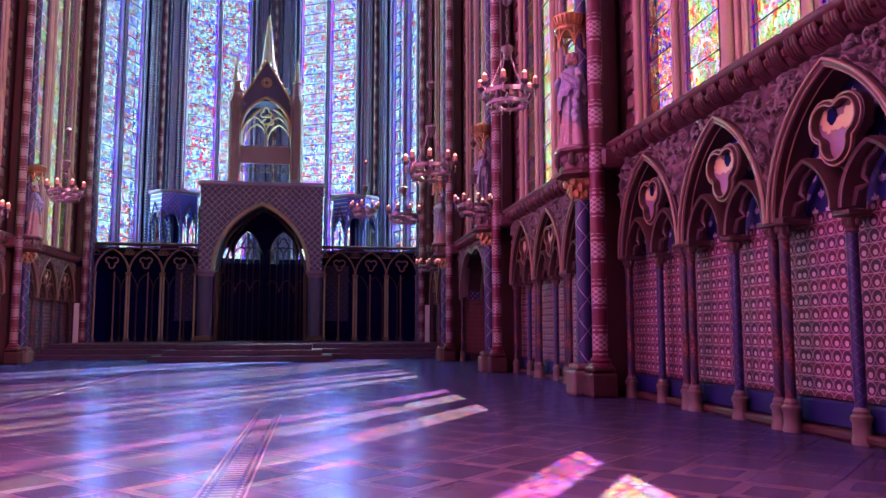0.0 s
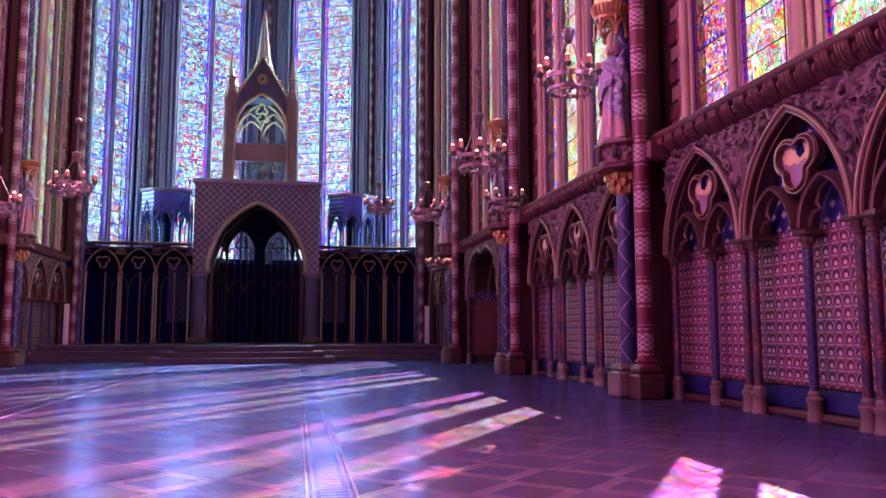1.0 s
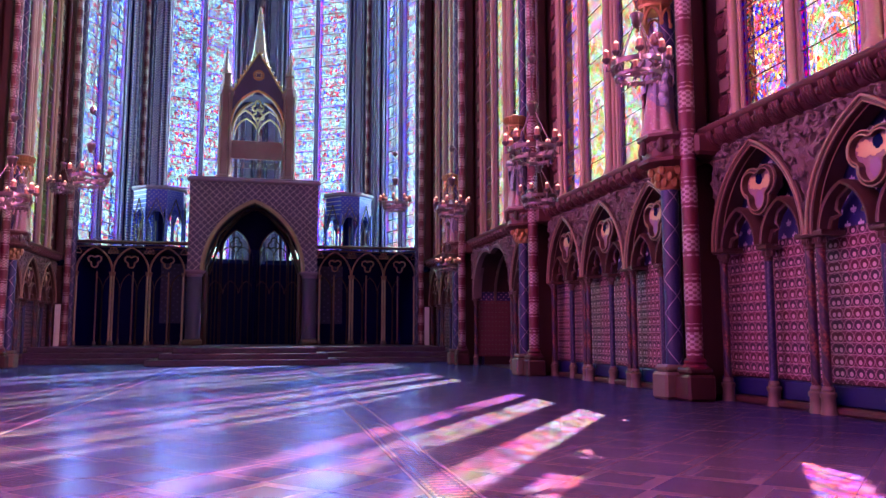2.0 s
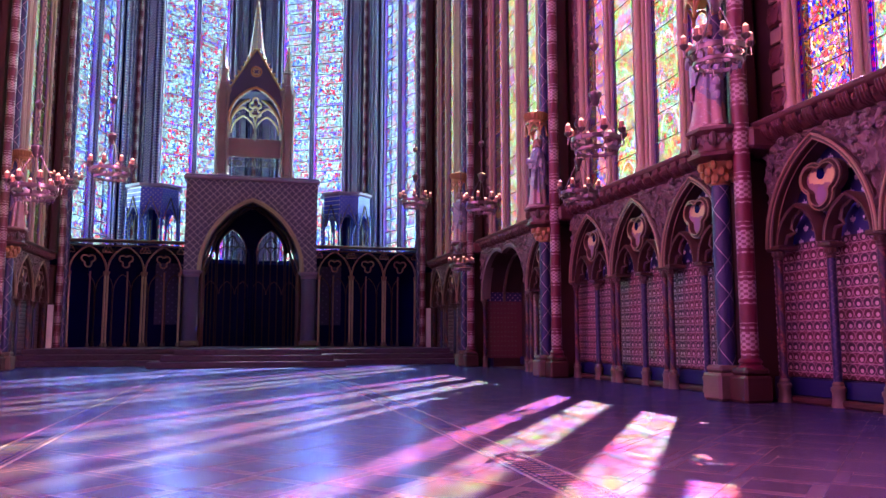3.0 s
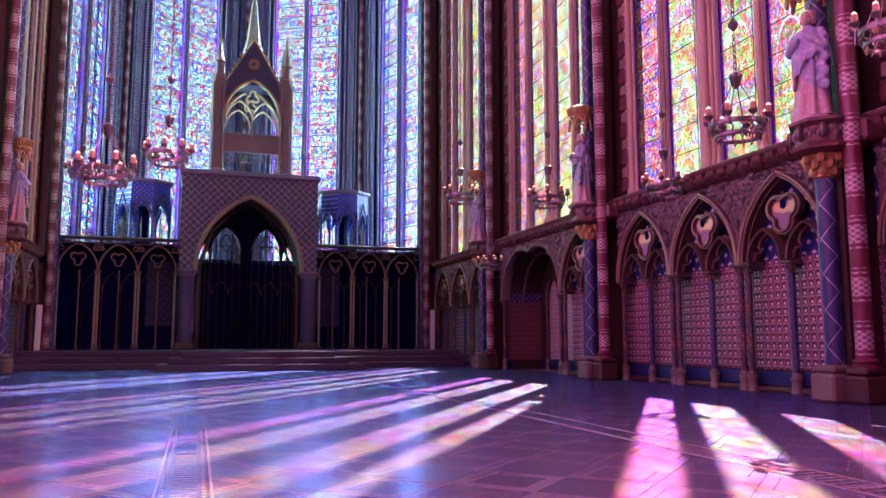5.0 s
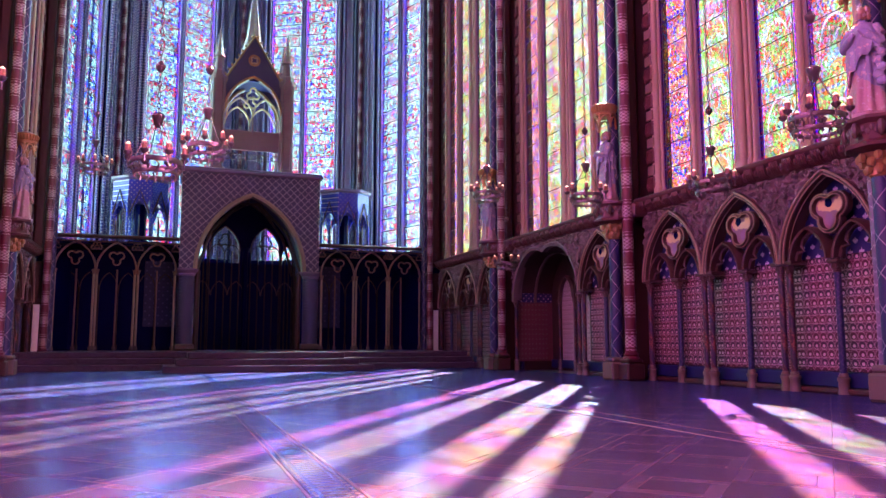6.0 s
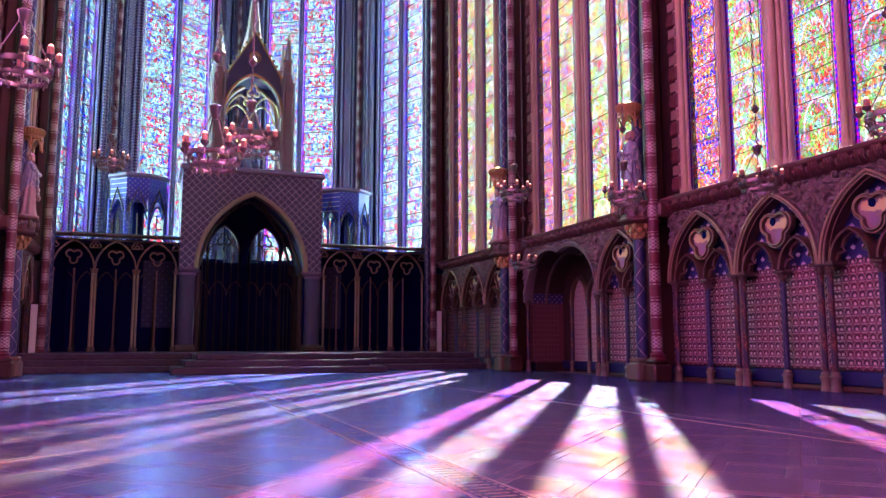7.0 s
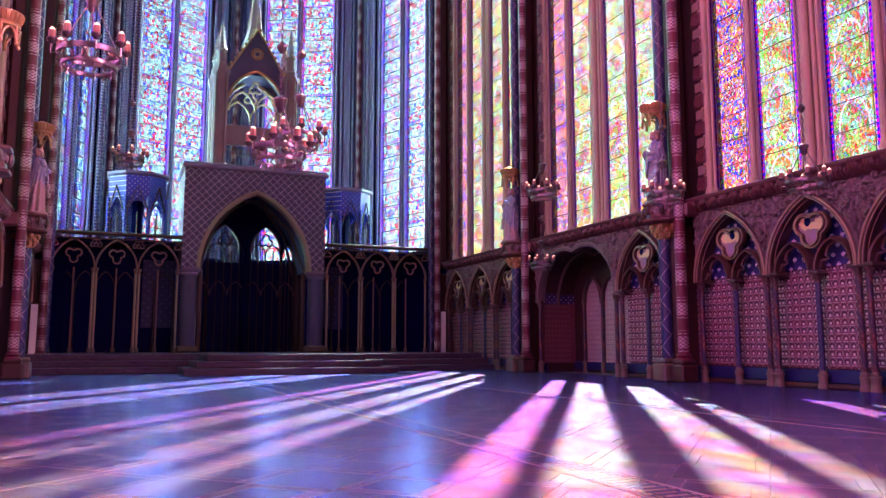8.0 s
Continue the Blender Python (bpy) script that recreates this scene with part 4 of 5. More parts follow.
def screen_bay(x):
    t = thing("screen_arch", "slim gilded stone arch of the choir screen with an open trefoil", "arch", pose(x, SCREEN_Y, 0), group="choir screen arches", kind="structure")
    arch = pointed(1.06, 0.80, 12, 0, 2.85)
    part("arch_moulding", Mesh().sweep(arch, [(0.0, -0.03), (0.0, 0.08), (0.05, 0.08), (0.05, -0.02), (0.025, -0.045)]), M["screen"], t)
    part("trefoil", Mesh().sweep(trefoil(0, 3.22, 0.19, math.pi * 1.5, 3, 8), [(-0.02, -0.015), (-0.02, 0.05), (0.022, 0.05), (0.022, -0.015)], True), M["screen"], t)
    for k in (-1, 1):
        c = part("colonnette", Mesh().lathe([(0.034, DAIS), (0.034, 2.80)], 10), M["shaft"], t, "slim stone colonnette", pose(k * 0.525, 0.0, 0))
        part("capital", Mesh().lathe([(0.034, 2.72), (0.06, 2.81), (0.065, 2.86)], 10), M["screen"], c)
        part("base", Mesh().lathe([(0.07, DAIS), (0.07, 0.55), (0.04, 0.60)], 10), M["base"], c)
    c = part("rear_colonnette", Mesh().lathe([(0.024, DAIS), (0.024, 2.9)], 8), M["screen"], t, "", pose(0, 0.45, 0))
    part("base", Mesh().lathe([(0.055, DAIS), (0.055, 0.56), (0.025, 0.6)], 8), M["base"], c)
    over = Mesh()
    for k in (-1, 1):
        over.sweep(trefoil(k * 0.52, 3.55, 0.10, math.pi / 2, 3, 6), [(-0.012, -0.01), (-0.012, 0.03), (0.014, 0.03), (0.014, -0.01)], True)
    part("spandrel_ring", over, M["screen"], t)
    return t


S0 = screen_bay(-5.05)
for x in (-3.92, -2.78, 2.78, 3.92, 5.05):
    copy_thing(S0, pose(x, SCREEN_Y, 0))
for k in (-1, 1):
    t = thing("gallery_rail", "gilded stone rail along the top of the choir screen", "rail", pose(k * 3.92, SCREEN_Y, 0), kind="structure")
    part("rail", Mesh().box((-1.78, -0.10, 3.80), (1.78, 0.14, 3.90), 0.03), M["moulding"], t)
    part("lower_rail", Mesh().box((-1.78, -0.05, 3.68), (1.78, 0.10, 3.72), 0.01), M["moulding"], t)
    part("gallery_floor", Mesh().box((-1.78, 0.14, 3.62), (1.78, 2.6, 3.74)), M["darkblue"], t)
    # near-black panels, the shade behind the screen put into their colour
    back = thing("rear_screen", "blue panels darkened to near black for the dim space behind the choir screen", "screen", pose(k * 3.92, SCREEN_Y + 1.5, 0), kind="structure")
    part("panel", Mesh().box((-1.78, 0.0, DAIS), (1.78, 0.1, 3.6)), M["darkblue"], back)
    part("painted_panel", Mesh().box((-k * 1.75 - 0.0, -0.02, 1.2), (-k * 0.75, -0.002, 3.3)), M["deepfleur"], back, "blue panel with pale dots")
    for j in range(7):
        x = -1.7 + 0.56 * j
        part("colonnette", Mesh().lathe([(0.05, DAIS), (0.05, 0.6), (0.026, 0.66), (0.026, 2.3), (0.05, 2.4)], 8), M["stone_dark"], back, "", pose(x, -0.07, 0))
        if j < 6:
            part("small_arch", Mesh().sweep(pointed(0.5, 0.5, 7, x + 0.28, 2.38), [(0, -0.06), (0, 0.0), (0.03, 0.0), (0.03, -0.06)]), M["stone_dark"], back)


for (x, y), turn in ((APSE[1], -40), (APSE[2], 0), (APSE[3], 40)):
    t = thing("apse_pier", "dark blue clustered apse pier with a red and white banded shaft", "pier", pose(x, y, 0, 0, 0, turn), group="piers of the apse", kind="structure")
    part("pier_core", Mesh().box((-0.30, -0.16, 0), (0.30, 0.1, HEAD), 0.05), M["apsepier"], t)
    part("red_shaft", Mesh().lathe([(0.085, DAIS), (0.085, HEAD)], 14), M["red"], t, "", pose(0, -0.22, 0))
    for k in (-1, 1):
        part("blue_shaft", Mesh().lathe([(0.07, DAIS), (0.07, HEAD)], 12), M["blue"], t, "", pose(k * 0.24, -0.18, 0))
        part("slim_shaft", Mesh().lathe([(0.045, DAIS), (0.045, HEAD)], 10), M["apsepier"], t, "", pose(k * 0.42, -0.10, 0))


# ---- porch with its baldachin ----
def porch():
    t = thing("choir_porch", "violet lattice-painted porch with a tall pointed arch in the choir screen", "porch", pose(0, SCREEN_Y, 0), kind="structure")
    arch = pointed(3.30, 2.40, 20, 0, 2.95)
    s = Mesh()
    over_arch(s, arch, 6.0, 0.0, 0.35)
    for k in (-1, 1):
        s.box((k * 1.65, 0.0, 2.95), (k * 2.15, 0.35, 6.0))
    part("front_wall", s, M["lattice"], t, "violet wall painted with a pale lattice")
    for k in (-1, 1):
        part("side_wall", Mesh().box((k * 2.10, 0.352, 2.95), (k * 2.148, 2.3, 6.0)), M["lattice"], t)
        pil = part("pillar", Mesh().lathe([(0.25, 0.66), (0.25, 2.78)], 16), M["porchcol"], t, "blue-violet patterned pillar", pose(k * 1.92, 0.18, 0))
        part("base", Mesh().box((-0.30, -0.30, DAIS), (0.30, 0.30, 0.66), 0.05), M["base"], pil)
        part("capital", Mesh().lathe([(0.25, 2.74), (0.28, 2.78), (0.27, 2.82), (0.35, 2.90), (0.36, 2.96)], 16), M["frieze"], pil)
        part("rear_pillar", Mesh().lathe([(0.08, DAIS), (0.08, 2.95)], 10), M["moulding"], t, "", pose(k * 1.58, 0.45, 0))
        part("rear_pillar", Mesh().lathe([(0.12, DAIS), (0.12, 4.2)], 10), M["stone_dark"], t, "", pose(k * 1.75, 2.1, 0))
    part("arch_moulding", Mesh().sweep(pointed(3.22, 2.36, 22, 0, 2.95), [(0.0, -0.05), (0.0, 0.3), (0.11, 0.02), (0.13, -0.03), (0.07, -0.07)]), M["shaft"], t, "buff stone arch moulding")
    part("top_frieze", Mesh().box((-2.24, -0.08, 6.002), (2.24, 2.4, 6.12), 0.03), M["frieze"], t)
    part("top_slab", Mesh().box((-2.2, -0.04, 6.12), (2.2, 2.36, 6.18), 0.02), M["frieze"], t)
    vault = Mesh()
    inner = pointed(3.4, 2.5, 14, 0, 3.0)
    vault.loft([[(a, y, b) for a, b in inner] for y in (0.36, 2.25)], closed=False)
    vault.loft([[(a, y, b + 0.04) for a, b in inner] for y in (0.36, 2.25)], closed=False)
    part("vault", vault, M["vault"], t, "blue painted vault")
    for k in (-1, 1):
        part("rib", Mesh().tube([(k * 1.6, 0.4, 3.0), (k * 1.2, 0.8, 4.3), (0.3 * k, 1.2, 5.3), (-k * 0.3, 1.4, 5.3), (-k * 1.2, 1.9, 4.3), (-k * 1.6, 2.2, 3.0)], 0.045, 8), M["moulding"], t)
    # rear wall pierced by two traceried lights and two narrow ones
    wall = Mesh()
    for k in (-1, 1):
        for x, w, z, up in ((0.68, 0.98, 3.80, 0.84), (1.42, 0.38, 3.62, 0.42)):
            over_arch(wall, pointed(w, up, 12, k * x, z), 6.0, 2.24, 2.36)
        for a, b in ((1.17, 1.23), (1.61, 1.74)):
            wall.box((min(k * a, k * b), 2.24, 3.40), (max(k * a, k * b), 2.36, 6.0))
    wall.box((-0.19, 2.24, 3.40), (0.19, 2.36, 6.0))
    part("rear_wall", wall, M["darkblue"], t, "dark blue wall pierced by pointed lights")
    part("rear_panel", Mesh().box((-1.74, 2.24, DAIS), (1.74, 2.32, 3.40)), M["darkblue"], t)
    for x, w, z, up in ((-0.68, 0.98, 3.80, 0.84), (0.68, 0.98, 3.80, 0.84), (-1.42, 0.38, 3.62, 0.42), (1.42, 0.38, 3.62, 0.42)):
        part("tracery_arch", Mesh().sweep(pointed(w - 0.04, up - 0.02, 10, x, z), [(0, 2.18), (0, 2.34), (0.05, 2.30), (0.05, 2.18)]), M["moulding"], t)
        if w > 0.9:
            part("tracery_foil", Mesh().sweep(trefoil(x, z + 0.36, 0.19, math.pi / 2, 3, 8), [(-0.03, 2.22), (-0.03, 2.28), (0.02, 2.28), (0.02, 2.22)], True), M["stone_dark"], t)
            for e in (-1, 1):
                part("tracery_lancet", Mesh().sweep(pointed(w / 2 - 0.05, 0.30, 7, x + e * w / 4, z - 0.10), [(0, 2.22), (0, 2.28), (0.035, 2.28), (0.035, 2.22)]), M["stone_dark"], t)
        for e in (-1, -0.33, 0.33, 1) if w < 0.9 else (-1, -0.5, 0, 0.5, 1):
            part("tracery_shaft", Mesh().lathe([(0.022, DAIS), (0.022, z)], 8), M["stone_dark"], t, "", pose(x + e * w / 2, 2.21, 0))
    part("clustered_column", Mesh().lathe([(0.09, DAIS), (0.09, 3.75), (0.14, 3.85), (0.15, 3.9)], 12), M["darkblue"], t, "", pose(0, 2.1, 0))
    for k in (-1, 1):
        part("rear_rib", Mesh().tube([(k * 1.6, 2.15, 3.0), (k * 1.25, 1.8, 4.1), (k * 0.7, 1.5, 4.9), (0, 1.35, 5.35)], 0.03, 8), M["moulding"], t)
    part("vault_boss_rib", Mesh().tube([(0, 0.4, 5.44), (0, 1.3, 5.5), (0, 2.2, 5.42)], 0.05, 8), M["moulding"], t)
    for j in range(6):
        part("blind_arch", Mesh().sweep(pointed(0.5, 0.45, 8, -1.38 + 0.55 * j, 2.3), [(0, 2.14), (0, 2.2), (0.03, 2.2), (0.03, 2.14)]), M["moulding"], t)
    return t


porch()


def baldachin():
    t = thing("baldachin", "tall gilded stone baldachin with gable, pinnacles and spire", "baldachin", pose(0, SCREEN_Y + 0.95, 0), kind="structure")
    z0, z1 = 6.18, 9.35
    for kx in (-1, 1):
        for ky in (0, 1):
            part("pier", Mesh().lathe([(0.30, z0), (0.30, z0 + 0.2), (0.25, z0 + 0.26), (0.25, z1 - 0.1), (0.31, z1), (0.31, z1 + 0.12)], 8, turn=math.pi / 8), M["porchstone"], t, "", pose(kx * 1.12, ky * 1.1, 0))
            pin = part("pinnacle", Mesh().lathe([(0.22, z1 + 0.12), (0.24, z1 + 0.3), (0.17, z1 + 0.34), (0.15, z1 + 0.75), (0.2, z1 + 0.8), (0.15, z1 + 0.86), (0.03, z1 + 1.75), (0.015, z1 + 1.8)], 8, turn=math.pi / 8), M["porchstone"], t, "", pose(kx * 1.12, ky * 1.1, 0))
            knob = Mesh()
            for j in range(5):
                for a in range(4):
                    r = 0.16 - 0.026 * j
                    knob.blob((r * math.cos(a * math.pi / 2), r * math.sin(a * math.pi / 2), z1 + 0.92 + 0.16 * j), (0.03, 0.03, 0.03), 5)
            part("crocket", knob, M["gold"], pin)
            for d in (-0.16, 0.16):
                part("slim_shaft", Mesh().lathe([(0.035, z0), (0.035, z1)], 8), M["porchstone"], t, "", pose(kx * 1.12 + d, ky * 1.1 - 0.23, 0))
    for y in (0.0, 1.1):
        s = Mesh()
        arch = pointed(1.78, 1.25, 14, 0, 8.25)
        n = len(arch)
        top = [(a, 9.45 + 1.5 * (1 - abs(a) / 0.89)) for a, _ in arch]
        s.add([(a, y - 0.1, b) for a, b in arch] + [(a, y - 0.1, b) for a, b in top] + [(a, y + 0.1, b) for a, b in arch] + [(a, y + 0.1, b) for a, b in top],
              [f for i in range(n - 1) for f in ((i, i + 1, n + i + 1, n + i), (2 * n + i, 3 * n + i, 3 * n + i + 1, 2 * n + i + 1), (i, 2 * n + i, 2 * n + i + 1, i + 1), (n + i, n + i + 1, 3 * n + i + 1, 3 * n + i))])
        gable = part("gable", s, M["porchcol"], t, "pierced gable with crockets")
        part("arch_moulding", Mesh().sweep(arch, [(0, y - 0.16), (0, y + 0.1), (0.09, y - 0.12), (0.06, y - 0.17)]), M["gold"], gable)
        part("gable_ring", Mesh().sweep([(0.17 * math.cos(a * math.pi / 8), 10.12 + 0.17 * math.sin(a * math.pi / 8)) for a in range(16)], [(-0.03, y - 0.14), (-0.03, y), (0.03, y), (0.03, y - 0.14)], True), M["gold"], gable)
        part("gable_foil", Mesh().sweep(trefoil(0, 10.12, 0.1, 0.8, 4, 6), [(-0.015, y - 0.13), (-0.015, y - 0.1), (0.015, y - 0.1), (0.015, y - 0.13)], True), M["goldleaf"], gable)
        rake = Mesh()
        for e in (-1, 1):
            rake.tube([(e * 0.92, y - 0.12, 9.42), (0, y - 0.12, 10.98)], 0.035, 8)
            for j in range(9):
                f = (j + 0.5) / 9
                rake.blob((e * 0.92 * (1 - f) + e * 0.05, y - 0.12, 9.47 + 1.56 * f), (0.045, 0.05, 0.045), 6)
        part("crocket_edge", rake, M["gold"], gable)
        sub = Mesh()
        for e in (-1, 1):
            sub.sweep(pointed(0.80, 0.62, 10, e * 0.42, 8.18), [(0, y - 0.05), (0, y + 0.05), (0.045, y + 0.05), (0.045, y - 0.05)])
        sub.sweep(trefoil(0, 8.98, 0.19, math.pi / 2, 3, 8), [(-0.02, y - 0.05), (-0.02, y + 0.05), (0.03, y + 0.05), (0.03, y - 0.05)], True)
        part("tracery", sub, M["goldleaf"], t)
        part("tracery_shaft", Mesh().lathe([(0.03, 7.6), (0.03, 8.2)], 8), M["porchstone"], t, "", pose(0, y, 0))
    part("vault", Mesh().box((-1.0, -0.05, 9.42), (1.0, 1.15, 9.5)), M["vault"], t)
    part("parapet", Mesh().box((-0.92, 0.0, 7.05), (0.92, 0.12, 7.72), 0.02), M["porchstone"], t, "plain pinkish panel")
    low = Mesh()
    for j in range(8):
        low.sweep(trefoil(-0.77 + 0.22 * j, 6.82, 0.1, 0.8, 4, 5), [(-0.015, 0.02), (-0.015, 0.08), (0.015, 0.08), (0.015, 0.02)], True)
    part("pierced_frieze", low, M["iron"], t)
    spire = part("spire", Mesh().lathe([(0.42, 10.3), (0.40, 10.6), (0.24, 11.2), (0.05, 12.9), (0.02, 13.0)], 8), M["porchstone"], t, "slender crocketed spire", pose(0, 0.55, 0))
    knob = Mesh()
    for j in range(9):
        for a in range(8):
            r = 0.24 - 0.022 * j
            knob.blob((r * math.cos(a * math.pi / 4), r * math.sin(a * math.pi / 4), 11.2 + 0.19 * j), (0.028, 0.028, 0.03), 5)
    part("crocket", knob, M["gold"], spire)
    return t


baldachin()


def stair_turret(x):
    t = thing("stair_turret", "bright blue octagonal stair turret with pierced lancets", "turret", pose(x, 31.1, 0), group="stair turrets", kind="structure")
    r, n = 0.92, 8
    part("drum", Mesh().lathe([(r, 5.25), (r, 5.95)], n, turn=math.pi / n), M["turret"], t, "blue painted drum with pale dots")
    part("cap", Mesh().lathe([(r, 5.95), (r * 1.1, 6.0), (r * 1.1, 6.08), (r * 0.4, 6.12)], n, turn=math.pi / n), M["frieze"], t)
    part("foot", Mesh().lathe([(r, DAIS), (r, 3.95)], n, turn=math.pi / n), M["darkblue"], t)
    w = 2 * r * math.sin(math.pi / n)
    for k in range(n):
        a = 360 * k / n
        side = pose(0, 0, 0, 0, 0, a) @ pose(0, -r * math.cos(math.pi / n), 0)
        p = part("side_panel", over_arch(Mesh(), pointed(w * 0.72, 0.5, 8, 0, 4.75), 5.25, 0, 0.06), M["turret"], t, "", side)
        part("gablet", Mesh().tube([(-w * 0.42, -0.03, 4.85), (0, -0.04, 5.62), (w * 0.42, -0.03, 4.85)], 0.025, 6), M["moulding"], p)
        part("corner_shaft", Mesh().tube([(w / 2, 0, 3.9), (w / 2, 0, 5.3)], 0.045, 8), M["turret"], p)
        part("slim_shaft", Mesh().tube([(0, 0.03, 3.9), (0, 0.03, 4.8)], 0.02, 6), M["moulding"], p)
    part("core", Mesh().lathe([(0.2, 3.9), (0.2, 5.3)], 8), M["darkblue"], t)
    return t


stair_turret(-3.42), stair_turret(3.42)


# ---- niche ----
def niche():
    t = thing("niche_lining", "arched niche lined with studded red panelling and pale hangings", "niche", RIGHT(PIER_Y[DOOR_BAY] + BAY / 2), kind="structure")
    x0, back = -2.60, 1.08
    panel = part("studded_panel", Mesh().box((x0 + 0.004, 0.06, 0.22), (x0 + 0.03, back, 1.72)), M["wood"], t, "dark red panel with rows of pale studs")
    stud = Mesh().lathe([(0.020, 0.0), (0.020, 0.012), (0.012, 0.022), (0.002, 0.026)], 8).mesh("stud", M["base"])
    strip = Mesh()
    for j in range(13):
        strip.box((x0 + 0.028, 0.06, 0.22 + 0.124 * j), (x0 + 0.038, back, 0.232 + 0.124 * j))
    part("rail", strip, M["wood"], panel)
    for j in range(12):
        for i in range(9):
            part("stud", stud, None, panel, "", pose(x0 + 0.03, 0.12 + 0.098 * i, 0.29 + 0.124 * j, 0, 90, 0))
    lily = diaper("blue_with_pale_lozenges", (0.02, 0.025, 0.12), (0.02, 0.02, 0.10), 0.14, (0.45, 0.30, 0.36))
    part("lily_panel", Mesh().box((x0 + 0.004, 0.06, 1.72), (x0 + 0.026, back, 2.75)), lily, t)
    part("back_wall", Mesh().box((x0, back, -0.02), (0.87, 1.118, 3.0)), M["stone_dark"], t)
    part("dado_band", Mesh().box((x0 + 0.05, back - 0.06, 0.06), (0.87, back, 0.26), 0.01), M["band"], t)
    for k in range(3):
        x = -1.62 + 0.80 * k
        part("hanging", Mesh().box((x - 0.36, back - 0.022, 0.26), (x + 0.36, back - 0.002, 1.78)), M["pale_scallop"], t, "pale painted hanging with rows of small marks")
        tip = Mesh()
        arch = pointed(0.68, 0.52, 9, x, 1.78)
        n = len(arch)
        tip.add([(a, back - 0.02, b) for a, b in arch] + [(a, back - 0.004, b) for a, b in arch], [tuple(range(n)), tuple(range(n, 2 * n))[::-1]])
        part("hanging_tip", tip, M["pale_scallop"], t)
        part("arch_moulding", Mesh().sweep(arch, [(0, back - 0.12), (0, back), (0.06, back), (0.07, back - 0.08), (0.03, back - 0.14)]), M["moulding"], t)
        column(t, "colonnette", x + 0.40, back - 0.07, 0.036, 0.0, 1.76, "twist", "")
    column(t, "colonnette", -2.02, back - 0.07, 0.036, 0.0, 1.76, "twist", "")
    arch = pointed(3.34, 1.10, 18, -0.865, 1.72)
    part("arch_moulding", Mesh().sweep(arch, [(0, -0.04), (0, 0.1), (0.10, 0.1), (0.11, -0.02), (0.06, -0.06)]), M["carved"], t, "worn stone moulding of the flat arch")
    part("rib", Mesh().sweep(pointed(3.36, 1.06, 18, -0.865, 1.70), [(0, 0.55), (0, 0.62), (0.03, 0.62), (0.03, 0.55)]), M["base"], t)
    part("spandrel", carved_panel([(-1.745, 1.72)] + [(a + 0.865, min(b + 0.08, 3.0)) for a, b in arch] + [(1.745, 1.72)], 3.10, 0.0, 21.3, 1.74), M["carved"], t, "worn carved stone over the niche", pose(-0.865, 0, 0))
    for x, y in ((-2.50, -0.02), (0.78, -0.02)):
        column(t, "colonnette", x, y + 0.05, 0.045, 0.0, 1.74, "twist", "slim shaft painted with a spiral")


niche()
# narrow lit openings, their brightness put into a pale panel's colour
for k in (-1, 1):
    d = thing("side_door", "narrow pale panel standing in for a lit opening beside the choir steps", "door", pose(k * 5.875, 27.86, 0), kind="structure")
    part("door_leaf", Mesh().box((-0.085, -0.04, 0.0), (0.085, 0.0, 1.75), 0.01), M["opening_white"], d, "pale panel coloured as a lit gap")
    part("door_frame", Mesh().box((-0.11, -0.03, 0.0), (-0.087, 0.02, 1.80)).box((0.087, -0.03, 0.0), (0.11, 0.02, 1.80)).box((-0.11, -0.03, 1.752), (0.11, 0.02, 1.80)), M["stone_dark"], d)


